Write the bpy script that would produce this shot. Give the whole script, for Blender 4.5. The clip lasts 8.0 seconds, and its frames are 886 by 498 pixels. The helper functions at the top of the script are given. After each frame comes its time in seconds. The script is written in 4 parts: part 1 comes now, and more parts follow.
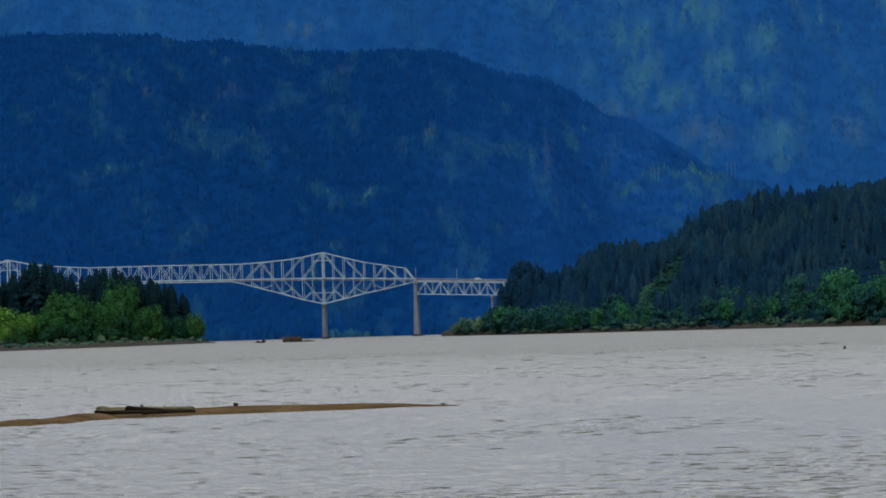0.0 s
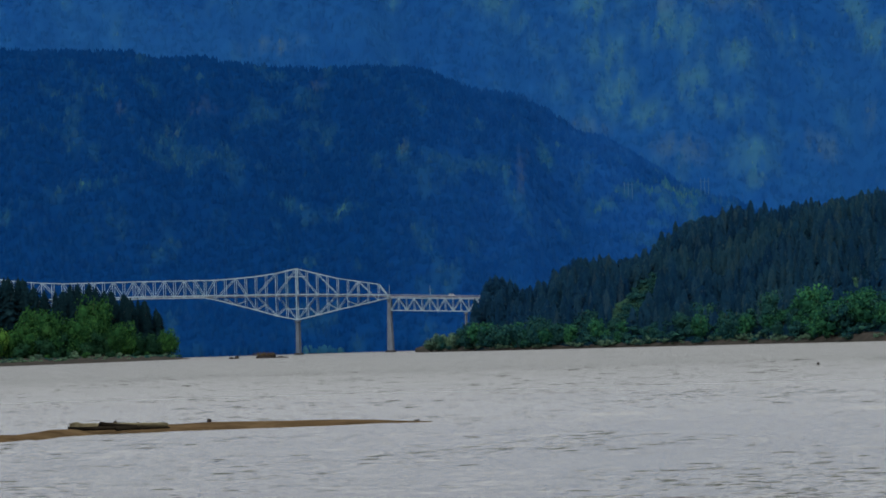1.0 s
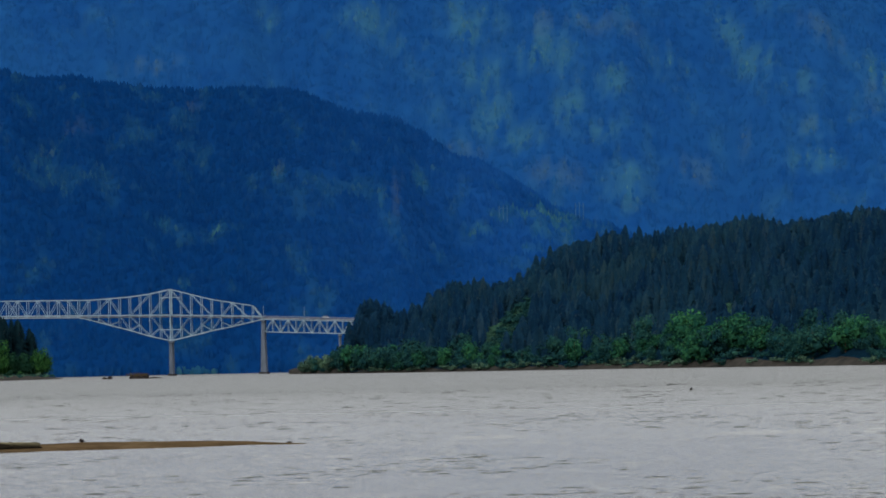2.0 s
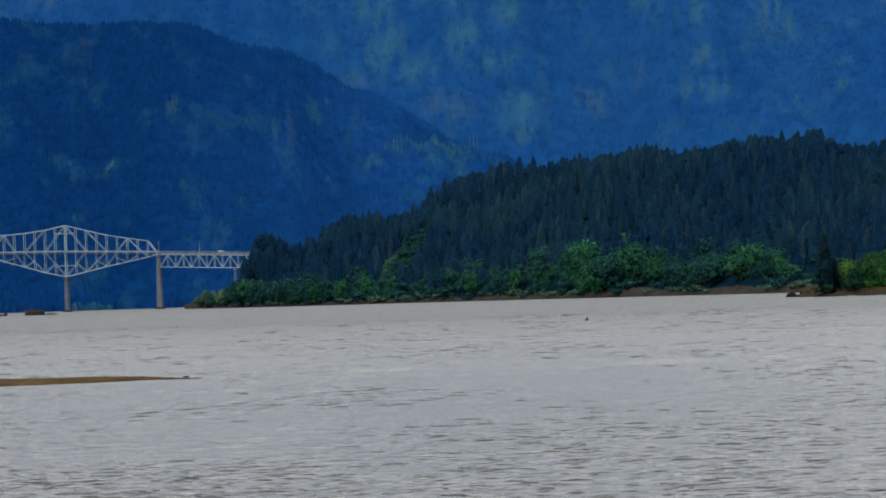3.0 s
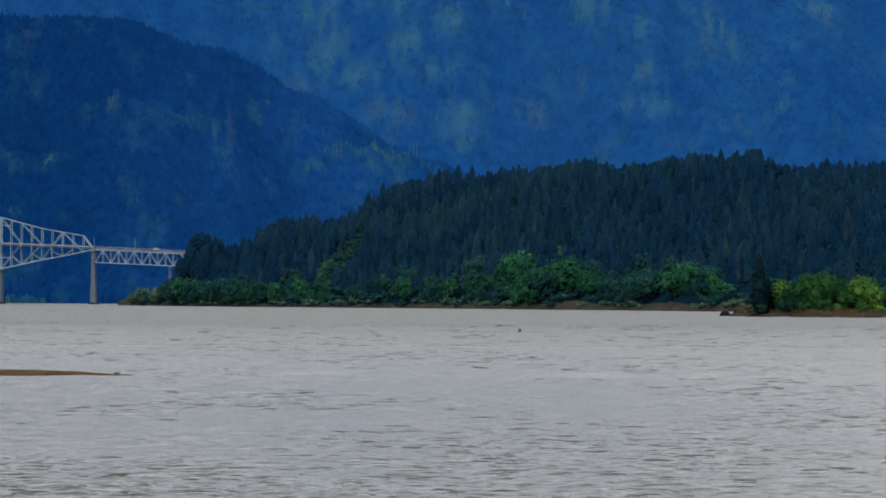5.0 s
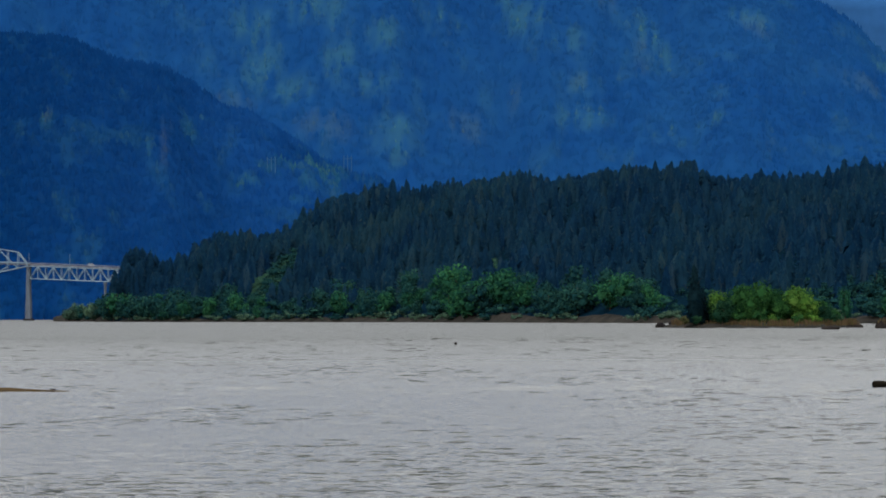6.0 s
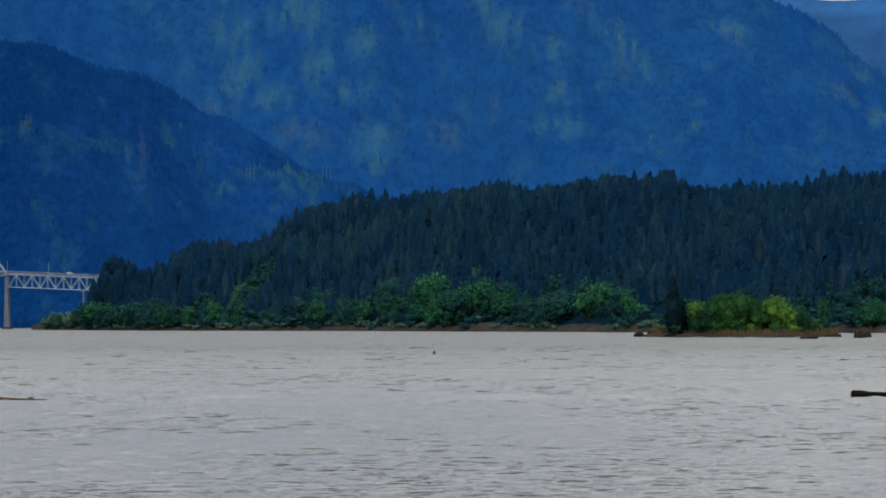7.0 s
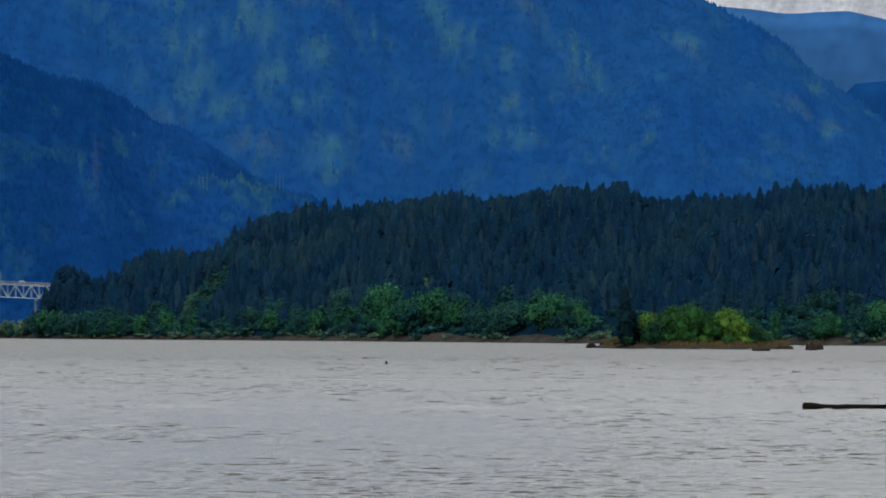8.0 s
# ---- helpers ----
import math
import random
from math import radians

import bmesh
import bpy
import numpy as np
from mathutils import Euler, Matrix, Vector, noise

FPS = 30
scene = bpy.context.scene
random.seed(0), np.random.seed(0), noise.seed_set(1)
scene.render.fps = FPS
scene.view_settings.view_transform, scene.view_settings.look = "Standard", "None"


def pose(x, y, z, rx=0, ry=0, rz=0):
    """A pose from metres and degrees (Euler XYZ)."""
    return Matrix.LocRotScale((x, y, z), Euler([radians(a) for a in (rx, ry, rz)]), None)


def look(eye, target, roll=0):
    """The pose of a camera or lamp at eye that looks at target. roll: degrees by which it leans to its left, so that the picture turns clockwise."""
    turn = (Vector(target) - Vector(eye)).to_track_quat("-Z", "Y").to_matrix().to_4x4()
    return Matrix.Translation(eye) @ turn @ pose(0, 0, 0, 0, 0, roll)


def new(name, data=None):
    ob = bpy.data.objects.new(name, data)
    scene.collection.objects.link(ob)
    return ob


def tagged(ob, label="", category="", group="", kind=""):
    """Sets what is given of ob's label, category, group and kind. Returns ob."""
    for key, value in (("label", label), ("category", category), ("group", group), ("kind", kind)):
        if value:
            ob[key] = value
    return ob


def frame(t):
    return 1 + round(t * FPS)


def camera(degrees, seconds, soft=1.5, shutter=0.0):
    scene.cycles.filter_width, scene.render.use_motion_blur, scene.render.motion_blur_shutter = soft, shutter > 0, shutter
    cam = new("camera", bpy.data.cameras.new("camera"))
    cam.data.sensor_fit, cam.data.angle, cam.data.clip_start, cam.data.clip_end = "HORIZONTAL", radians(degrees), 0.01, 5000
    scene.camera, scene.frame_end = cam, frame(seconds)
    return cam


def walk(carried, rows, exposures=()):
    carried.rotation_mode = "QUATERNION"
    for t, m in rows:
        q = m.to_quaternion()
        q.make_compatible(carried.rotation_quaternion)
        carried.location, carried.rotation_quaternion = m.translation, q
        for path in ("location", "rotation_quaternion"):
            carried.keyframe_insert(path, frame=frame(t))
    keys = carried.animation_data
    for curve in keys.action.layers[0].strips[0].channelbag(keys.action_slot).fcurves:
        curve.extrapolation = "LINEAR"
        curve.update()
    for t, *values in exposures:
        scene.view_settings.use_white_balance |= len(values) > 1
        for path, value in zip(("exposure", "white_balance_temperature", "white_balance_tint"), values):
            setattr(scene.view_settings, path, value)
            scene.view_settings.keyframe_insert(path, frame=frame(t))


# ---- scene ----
# camera: stands still on the bank, 5 m above the river, and is turned by hand
# rows: seconds, bearing, pitch and lean in degrees; bearing 0 is +Y, positive to +X
EYE = Vector((0, 0, 5))
LENS = 10.5
TURNS = [
    (0.0, -5.393, 0.935, -1.71), (0.1, -5.480, 0.908, -1.73), (0.2, -5.527, 0.909, -1.76), (0.3, -5.450, 1.013, -1.78), (0.4, -5.142,
    1.124, -1.81), (0.5, -5.118, 1.156, -1.83), (0.6, -5.097, 1.150, -1.80), (0.7, -5.097, 1.144, -1.78), (0.8, -5.091, 1.138, -1.75),
    (0.9, -5.081, 1.118, -1.72), (1.0, -5.074, 1.118, -1.70), (1.1, -5.051, 1.113, -1.65), (1.2, -5.022, 1.112, -1.61), (2.3, -3.140,
    1.446, -1.31), (2.4, -3.066, 1.474, -1.43), (2.5, -2.882, 1.506, -1.56), (2.6, -2.856, 1.497, -1.62), (2.7, -2.664, 1.413, -1.68),
    (2.8, -2.382, 1.004, -1.74), (2.9, -2.333, 0.541, -1.80), (3.0, -2.351, 0.513, -1.86), (3.1, -2.492, 0.461, -1.81), (3.2, -2.680,
    0.420, -1.76), (3.3, -2.768, 0.393, -1.71), (3.4, -2.827, 0.401, -1.66), (3.5, -2.901, 0.421, -1.60), (3.6, -3.000, 0.415, -1.58),
    (3.7, -3.033, 0.418, -1.55), (3.8, -3.046, 0.420, -1.52), (3.9, -3.053, 0.415, -1.49), (4.0, -3.047, 0.409, -1.47), (4.1, -3.081,
    0.386, -1.53), (4.2, -3.082, 0.372, -1.60), (4.3, -3.085, 0.385, -1.20), (4.4, -3.048, 0.385, -0.80), (4.5, -2.677, 0.409, -0.19),
    (4.6, -2.437, 0.413, -0.10), (4.7, -2.199, 0.413, -0.01), (4.8, -2.038, 0.428, 0.08), (4.9, -1.897, 0.483, 0.18), (5.0, -1.586,
    0.587, 0.27), (5.2, -1.142, 0.734, 0.44), (6.3, -0.778, 0.754, -0.26), (6.5, -0.730, 0.767, -0.08), (7.0, -0.563, 0.853, -0.09),
    (7.5, -0.304, 0.895, -0.03), (8.0, 0.000, 0.977, 0.20)
]


def aim(bearing, pitch):
    b, p = radians(bearing), radians(pitch)
    return Vector((math.sin(b) * math.cos(p), math.cos(b) * math.cos(p), math.sin(p)))


cam = camera(LENS, 8.0, 1.7)
walk(cam, [(t, look(EYE, EYE + aim(b, p) * 100, r)) for t, b, p, r in TURNS])

# ---- world, sun, exposure ----
SUN_AZ, SUN_EL = radians(196), radians(38)
world = bpy.data.worlds.new("overcast_sky")
scene.world = world
world.use_nodes = True
wn, wl = world.node_tree.nodes, world.node_tree.links
sky = wn.new("ShaderNodeTexSky")
sky.sky_type = "NISHITA"
sky.sun_disc = False
sky.sun_elevation, sky.sun_rotation = SUN_EL, SUN_AZ
sky.dust_density, sky.air_density = 2.0, 1.2
cloud_at = wn.new("ShaderNodeTexCoord")
cloud = wn.new("ShaderNodeTexNoise")
cloud.inputs["Scale"].default_value, cloud.inputs["Detail"].default_value = 9.0, 9.0
cloud_ramp = wn.new("ShaderNodeValToRGB")
cloud_ramp.color_ramp.elements[0].position, cloud_ramp.color_ramp.elements[0].color = 0.3, (2.65, 2.85, 3.25, 1)
cloud_ramp.color_ramp.elements[1].position, cloud_ramp.color_ramp.elements[1].color = 0.7, (5.4, 5.35, 5.3, 1)
cloud_mix = wn.new("ShaderNodeMix")
cloud_mix.data_type = "RGBA"
cloud_mix.inputs[0].default_value = 0.93
wl.new(cloud_at.outputs["Generated"], cloud.inputs["Vector"])
wl.new(cloud.outputs["Fac"], cloud_ramp.inputs["Fac"])
wl.new(sky.outputs["Color"], cloud_mix.inputs[6])
split = wn.new("ShaderNodeSeparateXYZ")
rise = wn.new("ShaderNodeMapRange")  # an overcast sky is brighter towards the zenith
rise.inputs["From Min"].default_value, rise.inputs["From Max"].default_value = 0.09, 0.42
rise.inputs["To Min"].default_value, rise.inputs["To Max"].default_value = 0.42, 3.1
lift = wn.new("ShaderNodeVectorMath")
lift.operation = "SCALE"
wl.new(cloud_at.outputs["Generated"], split.inputs["Vector"])
wl.new(split.outputs["Z"], rise.inputs["Value"])
wl.new(cloud_ramp.outputs["Color"], lift.inputs[0])
wl.new(rise.outputs["Result"], lift.inputs["Scale"])
wl.new(lift.outputs["Vector"], cloud_mix.inputs[7])
wl.new(cloud_mix.outputs[2], wn["Background"].inputs["Color"])
wn["Background"].inputs["Strength"].default_value = 0.085
sun = new("sun", bpy.data.lights.new("sun", "SUN"))
sun.data.energy, sun.data.angle, sun.data.color = 0.7, radians(12), (1.0, 0.97, 0.92)
sun.matrix_world = look((0, 0, 100), Vector((0, 0, 100)) - Vector((math.sin(SUN_AZ) * math.cos(SUN_EL), math.cos(SUN_AZ) * math.cos(SUN_EL), math.sin(SUN_EL))))
scene.view_settings.exposure = 1.05


# ---- materials ----
def node_material(name, rough=0.8, metal=0.0):
    m = bpy.data.materials.new(name)
    m.use_nodes = True
    b = m.node_tree.nodes["Principled BSDF"]
    b.inputs["Roughness"].default_value, b.inputs["Metallic"].default_value = rough, metal
    return m, m.node_tree.nodes, m.node_tree.links, b


def ramp(nodes, stops):
    r = nodes.new("ShaderNodeValToRGB")
    while len(r.color_ramp.elements) < len(stops):
        r.color_ramp.elements.new(0.5)
    for e, (at, c) in zip(r.color_ramp.elements, stops):
        e.position, e.color = at, (*c, 1)
    return r


def noise_node(nodes, links, scale, detail=4.0, stretch=(1, 1, 1), rough=0.55):
    co, mp, nz = nodes.new("ShaderNodeNewGeometry"), nodes.new("ShaderNodeMapping"), nodes.new("ShaderNodeTexNoise")
    mp.inputs["Scale"].default_value = stretch
    nz.inputs["Scale"].default_value, nz.inputs["Detail"].default_value, nz.inputs["Roughness"].default_value = scale, detail, rough
    links.new(co.outputs["Position"], mp.inputs["Vector"])
    links.new(mp.outputs["Vector"], nz.inputs["Vector"])
    return nz


def mix_node(nodes, links, fac, a, b, kind="MIX"):
    mx = nodes.new("ShaderNodeMix")
    mx.data_type, mx.blend_type = "RGBA", kind
    for s, v in ((mx.inputs[0], fac), (mx.inputs[6], a), (mx.inputs[7], b)):
        if isinstance(v, (int, float)):
            s.default_value = v
        elif isinstance(v, tuple):
            s.default_value = (*v, 1)
        else:
            links.new(v, s)
    return mx.outputs[2]


def surface(name, dark, light, scale, rough=0.8, fine=8.0, metal=0.0, bump=0.0, stretch=(1, 1, 1)):
    """Two-scale mottled surface with fine relief."""
    m, n, l, b = node_material(name, rough, metal)
    b.inputs["Specular IOR Level"].default_value = 0.0
    big, small = noise_node(n, l, scale, 5, stretch), noise_node(n, l, scale * fine, 4, stretch)
    r = ramp(n, [(0.3, dark), (0.7, light)])
    l.new(big.outputs["Fac"], r.inputs["Fac"])
    g = ramp(n, [(0.25, (0.72, 0.72, 0.72)), (0.75, (1.2, 1.2, 1.2))])
    l.new(small.outputs["Fac"], g.inputs["Fac"])
    l.new(mix_node(n, l, 1.0, r.outputs["Color"], g.outputs["Color"], "MULTIPLY"), b.inputs["Base Color"])
    if bump:
        bp = n.new("ShaderNodeBump")
        bp.inputs["Strength"].default_value, bp.inputs["Distance"].default_value = 0.6, bump
        l.new(small.outputs["Fac"], bp.inputs["Height"])
        l.new(bp.outputs["Normal"], b.inputs["Normal"])
    return m


def foliage(name, stops, patch=None, patch_scale=0.006, patch_at=(0.55, 0.68), spread=0.5, stretch=(1, 1, 0.6), depth=(0.72, 1.22), apart=0.0):
    """Leaves: a tone for each spray or tree, stands of another kind of tree where patch is given; apart is how much whole trees differ."""
    m, n, l, b = node_material(name, 0.75)
    b.inputs["Specular IOR Level"].default_value = 0.0
    geo = n.new("ShaderNodeNewGeometry")
    r = ramp(n, stops)
    l.new(geo.outputs["Random Per Island"], r.inputs["Fac"])
    col = r.outputs["Color"]
    if patch:
        nz = noise_node(n, l, patch_scale, 5, stretch, 0.62)
        mask = ramp(n, [(patch_at[0], (0, 0, 0)), (patch_at[1], (1, 1, 1))])
        l.new(nz.outputs["Fac"], mask.inputs["Fac"])
        r2 = ramp(n, patch)
        l.new(geo.outputs["Random Per Island"], r2.inputs["Fac"])
        col = mix_node(n, l, mask.outputs["Color"], col, r2.outputs["Color"])
    fine = noise_node(n, l, spread, 3)
    g = ramp(n, [(0.3, (depth[0],) * 3), (0.7, (depth[1],) * 3)])
    l.new(fine.outputs["Fac"], g.inputs["Fac"])
    col = mix_node(n, l, 1.0, col, g.outputs["Color"], "MULTIPLY")
    if apart:
        each = n.new("ShaderNodeObjectInfo")
        tone = ramp(n, [(0.0, (1 - apart, 1 - apart * 0.9, 1 - apart * 0.5)), (0.5, (1, 1, 1)), (1.0, (1 + apart * 1.3, 1 + apart, 1 + apart * 0.4))])
        l.new(each.outputs["Random"], tone.inputs["Fac"])
        col = mix_node(n, l, 1.0, col, tone.outputs["Color"], "MULTIPLY")
    l.new(col, b.inputs["Base Color"])
    thin, both = n.new("ShaderNodeBsdfTranslucent"), n.new("ShaderNodeMixShader")  # light passes through leaves
    both.inputs["Fac"].default_value = 0.35
    l.new(col, thin.inputs["Color"])
    l.new(b.outputs["BSDF"], both.inputs[1])
    l.new(thin.outputs["BSDF"], both.inputs[2])
    l.new(both.outputs["Shader"], n["Material Output"].inputs["Surface"])
    return m


def mountain_foliage(name, fir, haze_tint, broad, dry):
    """A mixed mountain wood: firs, with a painted haze tint, broad-leaved and dry stands where the trees carry those
    marks.
    """
    m, n, l, b = node_material(name, 0.8)
    b.inputs["Specular IOR Level"].default_value = 0.0
    geo = n.new("ShaderNodeNewGeometry")
    col = None
    for stops, mark in ((fir, None), (haze_tint, "haze_tint"), (broad, "broad"), (dry, "dry")):
        r = ramp(n, stops)
        l.new(geo.outputs["Random Per Island"], r.inputs["Fac"])
        if mark:
            at = n.new("ShaderNodeAttribute")
            at.attribute_name = mark
            col = mix_node(n, l, at.outputs["Fac"], col, r.outputs["Color"])
        else:
            col = r.outputs["Color"]
    fine = noise_node(n, l, 0.06, 4, (1, 1, 0.3))
    g = ramp(n, [(0.3, (0.86, 0.88, 0.93)), (0.7, (1.14, 1.10, 1.05))])
    l.new(fine.outputs["Fac"], g.inputs["Fac"])
    l.new(mix_node(n, l, 1.0, col, g.outputs["Color"], "MULTIPLY"), b.inputs["Base Color"])
    return m


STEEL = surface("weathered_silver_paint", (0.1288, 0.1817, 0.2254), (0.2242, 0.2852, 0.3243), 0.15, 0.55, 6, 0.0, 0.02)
DECK_STEEL = surface("deck_steel", (0.14, 0.145, 0.15), (0.22, 0.22, 0.225), 0.1, 0.6, 6)
ASPHALT = surface("asphalt", (0.05, 0.05, 0.05), (0.08, 0.08, 0.08), 0.3, 0.9)
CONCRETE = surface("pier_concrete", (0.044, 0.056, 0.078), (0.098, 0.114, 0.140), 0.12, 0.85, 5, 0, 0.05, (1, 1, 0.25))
CONCRETE_WET = surface("wet_concrete", (0.018, 0.018, 0.02), (0.04, 0.038, 0.04), 0.3, 0.7)
# pale blue stands for haze, put into the distant slope's base colour
HAZED_SLOPE = surface("hazed_pale_slope", (0.019, 0.074, 0.190), (0.026, 0.086, 0.205), 0.004, 0.95)
BANK = surface("dry_bank", (0.0122, 0.0134, 0.0126), (0.0367, 0.0329, 0.0280), 0.12, 0.95, 9, 0, 0.2)
ROCK = surface("dark_rock", (0.010, 0.009, 0.009), (0.030, 0.025, 0.022), 0.25, 0.8, 6, 0, 0.3)
SAND = surface("wet_sand", (0.030, 0.020, 0.011), (0.070, 0.048, 0.025), 0.25, 0.75, 8, 0, 0.03)
BARK = surface("bark", (0.035, 0.028, 0.022), (0.08, 0.06, 0.045), 0.8, 0.9, 6, 0, 0.05)
DRIFT = surface("bleached_driftwood", (0.0198, 0.0170, 0.0106), (0.1530, 0.1350, 0.0816), 1.3, 0.8, 5, 0, 0.05, (0.35, 1, 1))
DARKWOOD = surface("wet_dark_wood", (0.003, 0.003, 0.0025), (0.016, 0.013, 0.009), 0.8, 0.8, 7, 0, 0.03, (0.3, 1, 1))
# poles as blue as their ridge: haze is in the base colour
POLE = surface("hazed_pole", (0.0230, 0.0697, 0.1353), (0.0328, 0.0820, 0.1517), 0.3, 0.9)
WHITE_PAINT = surface("white_paint", (0.28, 0.30, 0.33), (0.36, 0.37, 0.40), 0.8, 0.4)
DARK_GLASS = surface("dark_glass_and_rubber", (0.015, 0.016, 0.018), (0.03, 0.03, 0.032), 0.8, 0.4)
BED = surface("river_bed", (0.08, 0.07, 0.05), (0.14, 0.12, 0.09), 0.02, 0.95)
REED = foliage("reeds", [(0, (0.0368, 0.0273, 0.0147)), (0.6, (0.0788, 0.0525, 0.0294)), (1, (0.0473, 0.0525, 0.0168))], spread=0.3)
# the blue tint of the hill firs is haze put into the base colour
FIR = foliage("hazed_fir", [(0, (0.0033, 0.0168, 0.0421)), (0.45, (0.0046, 0.0222, 0.0491)), (0.85, (0.0073, 0.0289, 0.0547)), (1, (0.0161, 0.0361, 0.0547))],
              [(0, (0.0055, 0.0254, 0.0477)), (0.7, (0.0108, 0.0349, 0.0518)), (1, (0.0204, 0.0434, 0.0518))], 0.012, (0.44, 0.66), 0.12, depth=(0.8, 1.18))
# navy floor: haze and the shade between the trees are put into its colour
FIR_FLOOR = foliage("hazed_shade_floor", [(0, (0.0023, 0.0126, 0.0260)), (1, (0.0042, 0.0175, 0.0286))])
# grass lightened and blued: haze painted into its base colour
GRASS = foliage("hazed_dry_grass", [(0, (0.0229, 0.0718, 0.0532)), (1, (0.0498, 0.1079, 0.0671))], spread=0.15)
# the blue in these dark firs is haze put into their colour
FIR_NEAR = foliage("near_fir", [(0, (0.0025, 0.0105, 0.0172)), (1, (0.0071, 0.0209, 0.0257))])
LEAF = foliage("green_leaves", [(0, (0.0089, 0.0357, 0.0146)), (0.5, (0.0164, 0.0606, 0.0193)), (1, (0.0329, 0.0920, 0.0256))], spread=0.4, apart=0.2)
LEAF_BRIGHT = foliage("bright_leaves", [(0, (0.0237, 0.0767, 0.0167)), (0.5, (0.0503, 0.1230, 0.0238)), (1, (0.1006, 0.1846, 0.0358))], spread=0.4, apart=0.25)
LEAF_DARK = foliage("dark_leaves", [(0, (0.0061, 0.0248, 0.0155)), (0.5, (0.0106, 0.0386, 0.0217)), (1, (0.0197, 0.0579, 0.0268))], spread=0.4, apart=0.2)
# teal cast of the next two leaf colours is haze painted into them
LEAF_SHORE = foliage("hazed_shore_leaves", [(0, (0.0074, 0.0403, 0.0284)), (0.5, (0.0149, 0.0699, 0.0394)), (1, (0.0311, 0.1075, 0.0457))], spread=0.3, apart=0.22)
LEAF_SHADE = foliage("hazed_dark_leaves", [(0, (0.0054, 0.0280, 0.0345)), (0.5, (0.0108, 0.0448, 0.0450)), (1, (0.0216, 0.0672, 0.0495))], spread=0.3, apart=0.22)
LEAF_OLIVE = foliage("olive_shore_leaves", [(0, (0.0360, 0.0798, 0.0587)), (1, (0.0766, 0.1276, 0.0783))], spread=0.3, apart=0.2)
LEAF_DRY = foliage("olive_leaves", [(0, (0.0420, 0.0540, 0.0210)), (1, (0.0840, 0.0840, 0.0360))], spread=0.4, apart=0.2)
# the blue here is distance haze put into the base colours of both woods
RIDGE_WOOD = mountain_foliage("hazed_ridge_wood", [(0, (0.0010, 0.0155, 0.0629)), (0.6, (0.0014, 0.0172, 0.0664)), (1, (0.0025, 0.0197, 0.0683))],
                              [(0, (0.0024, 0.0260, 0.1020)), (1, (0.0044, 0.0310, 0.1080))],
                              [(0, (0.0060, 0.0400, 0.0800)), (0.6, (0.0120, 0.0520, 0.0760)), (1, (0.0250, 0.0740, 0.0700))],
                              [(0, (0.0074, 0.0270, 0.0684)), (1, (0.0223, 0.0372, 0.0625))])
FAR_WOOD = mountain_foliage("hazed_mountain_wood", [(0, (0.0033, 0.0310, 0.1094)), (0.6, (0.0041, 0.0330, 0.1135)), (1, (0.0057, 0.0357, 0.1143))],
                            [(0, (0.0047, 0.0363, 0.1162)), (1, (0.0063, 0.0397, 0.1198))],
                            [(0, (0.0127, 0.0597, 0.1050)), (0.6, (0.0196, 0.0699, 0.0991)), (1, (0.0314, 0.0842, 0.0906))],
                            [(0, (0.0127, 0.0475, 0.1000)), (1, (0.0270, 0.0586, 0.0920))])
CLOUD = surface("white_cloud", (0.36, 0.38, 0.42), (0.46, 0.47, 0.49), 0.02, 1.0)


def water_material():
    m, n, l, b = node_material("silty_river_water", 0.2)
    tone = noise_node(n, l, 0.02, 4, (0.25, 1, 1))
    r = ramp(n, [(0.3, (0.020, 0.023, 0.018)), (0.7, (0.034, 0.037, 0.029))])
    l.new(tone.outputs["Fac"], r.inputs["Fac"])
    l.new(r.outputs["Color"], b.inputs["Base Color"])
    b.inputs["IOR"].default_value = 1.33
    h1 = noise_node(n, l, 2.0, 3, (0.45, 1, 1))
    bp = n.new("ShaderNodeBump")
    bp.inputs["Strength"].default_value, bp.inputs["Distance"].default_value = 1.0, 0.28
    l.new(h1.outputs["Fac"], bp.inputs["Height"])
    l.new(bp.outputs["Normal"], b.inputs["Normal"])
    # bump and roughness grow with distance along Y, to fit the camera's view
    place, axes = n.new("ShaderNodeNewGeometry"), n.new("ShaderNodeSeparateXYZ")
    l.new(place.outputs["Position"], axes.inputs["Vector"])
    for low, high, socket in ((0.2, 0.7, bp.inputs["Distance"]), (0.18, 0.42, b.inputs["Roughness"])):
        chop = n.new("ShaderNodeMapRange")
        chop.inputs["From Min"].default_value, chop.inputs["From Max"].default_value = 250, 900
        chop.inputs["To Min"].default_value, chop.inputs["To Max"].default_value = low, high
        l.new(axes.outputs["Y"], chop.inputs["Value"])
        l.new(chop.outputs["Result"], socket)
    return m


WATER = water_material()


# ---- building helpers ----
def spot(bearing, dist):
    """The plan point at that bearing (degrees) and distance from the camera; bearings are set to fit its view."""
    b = radians(bearing)
    return dist * math.sin(b), dist * math.cos(b)


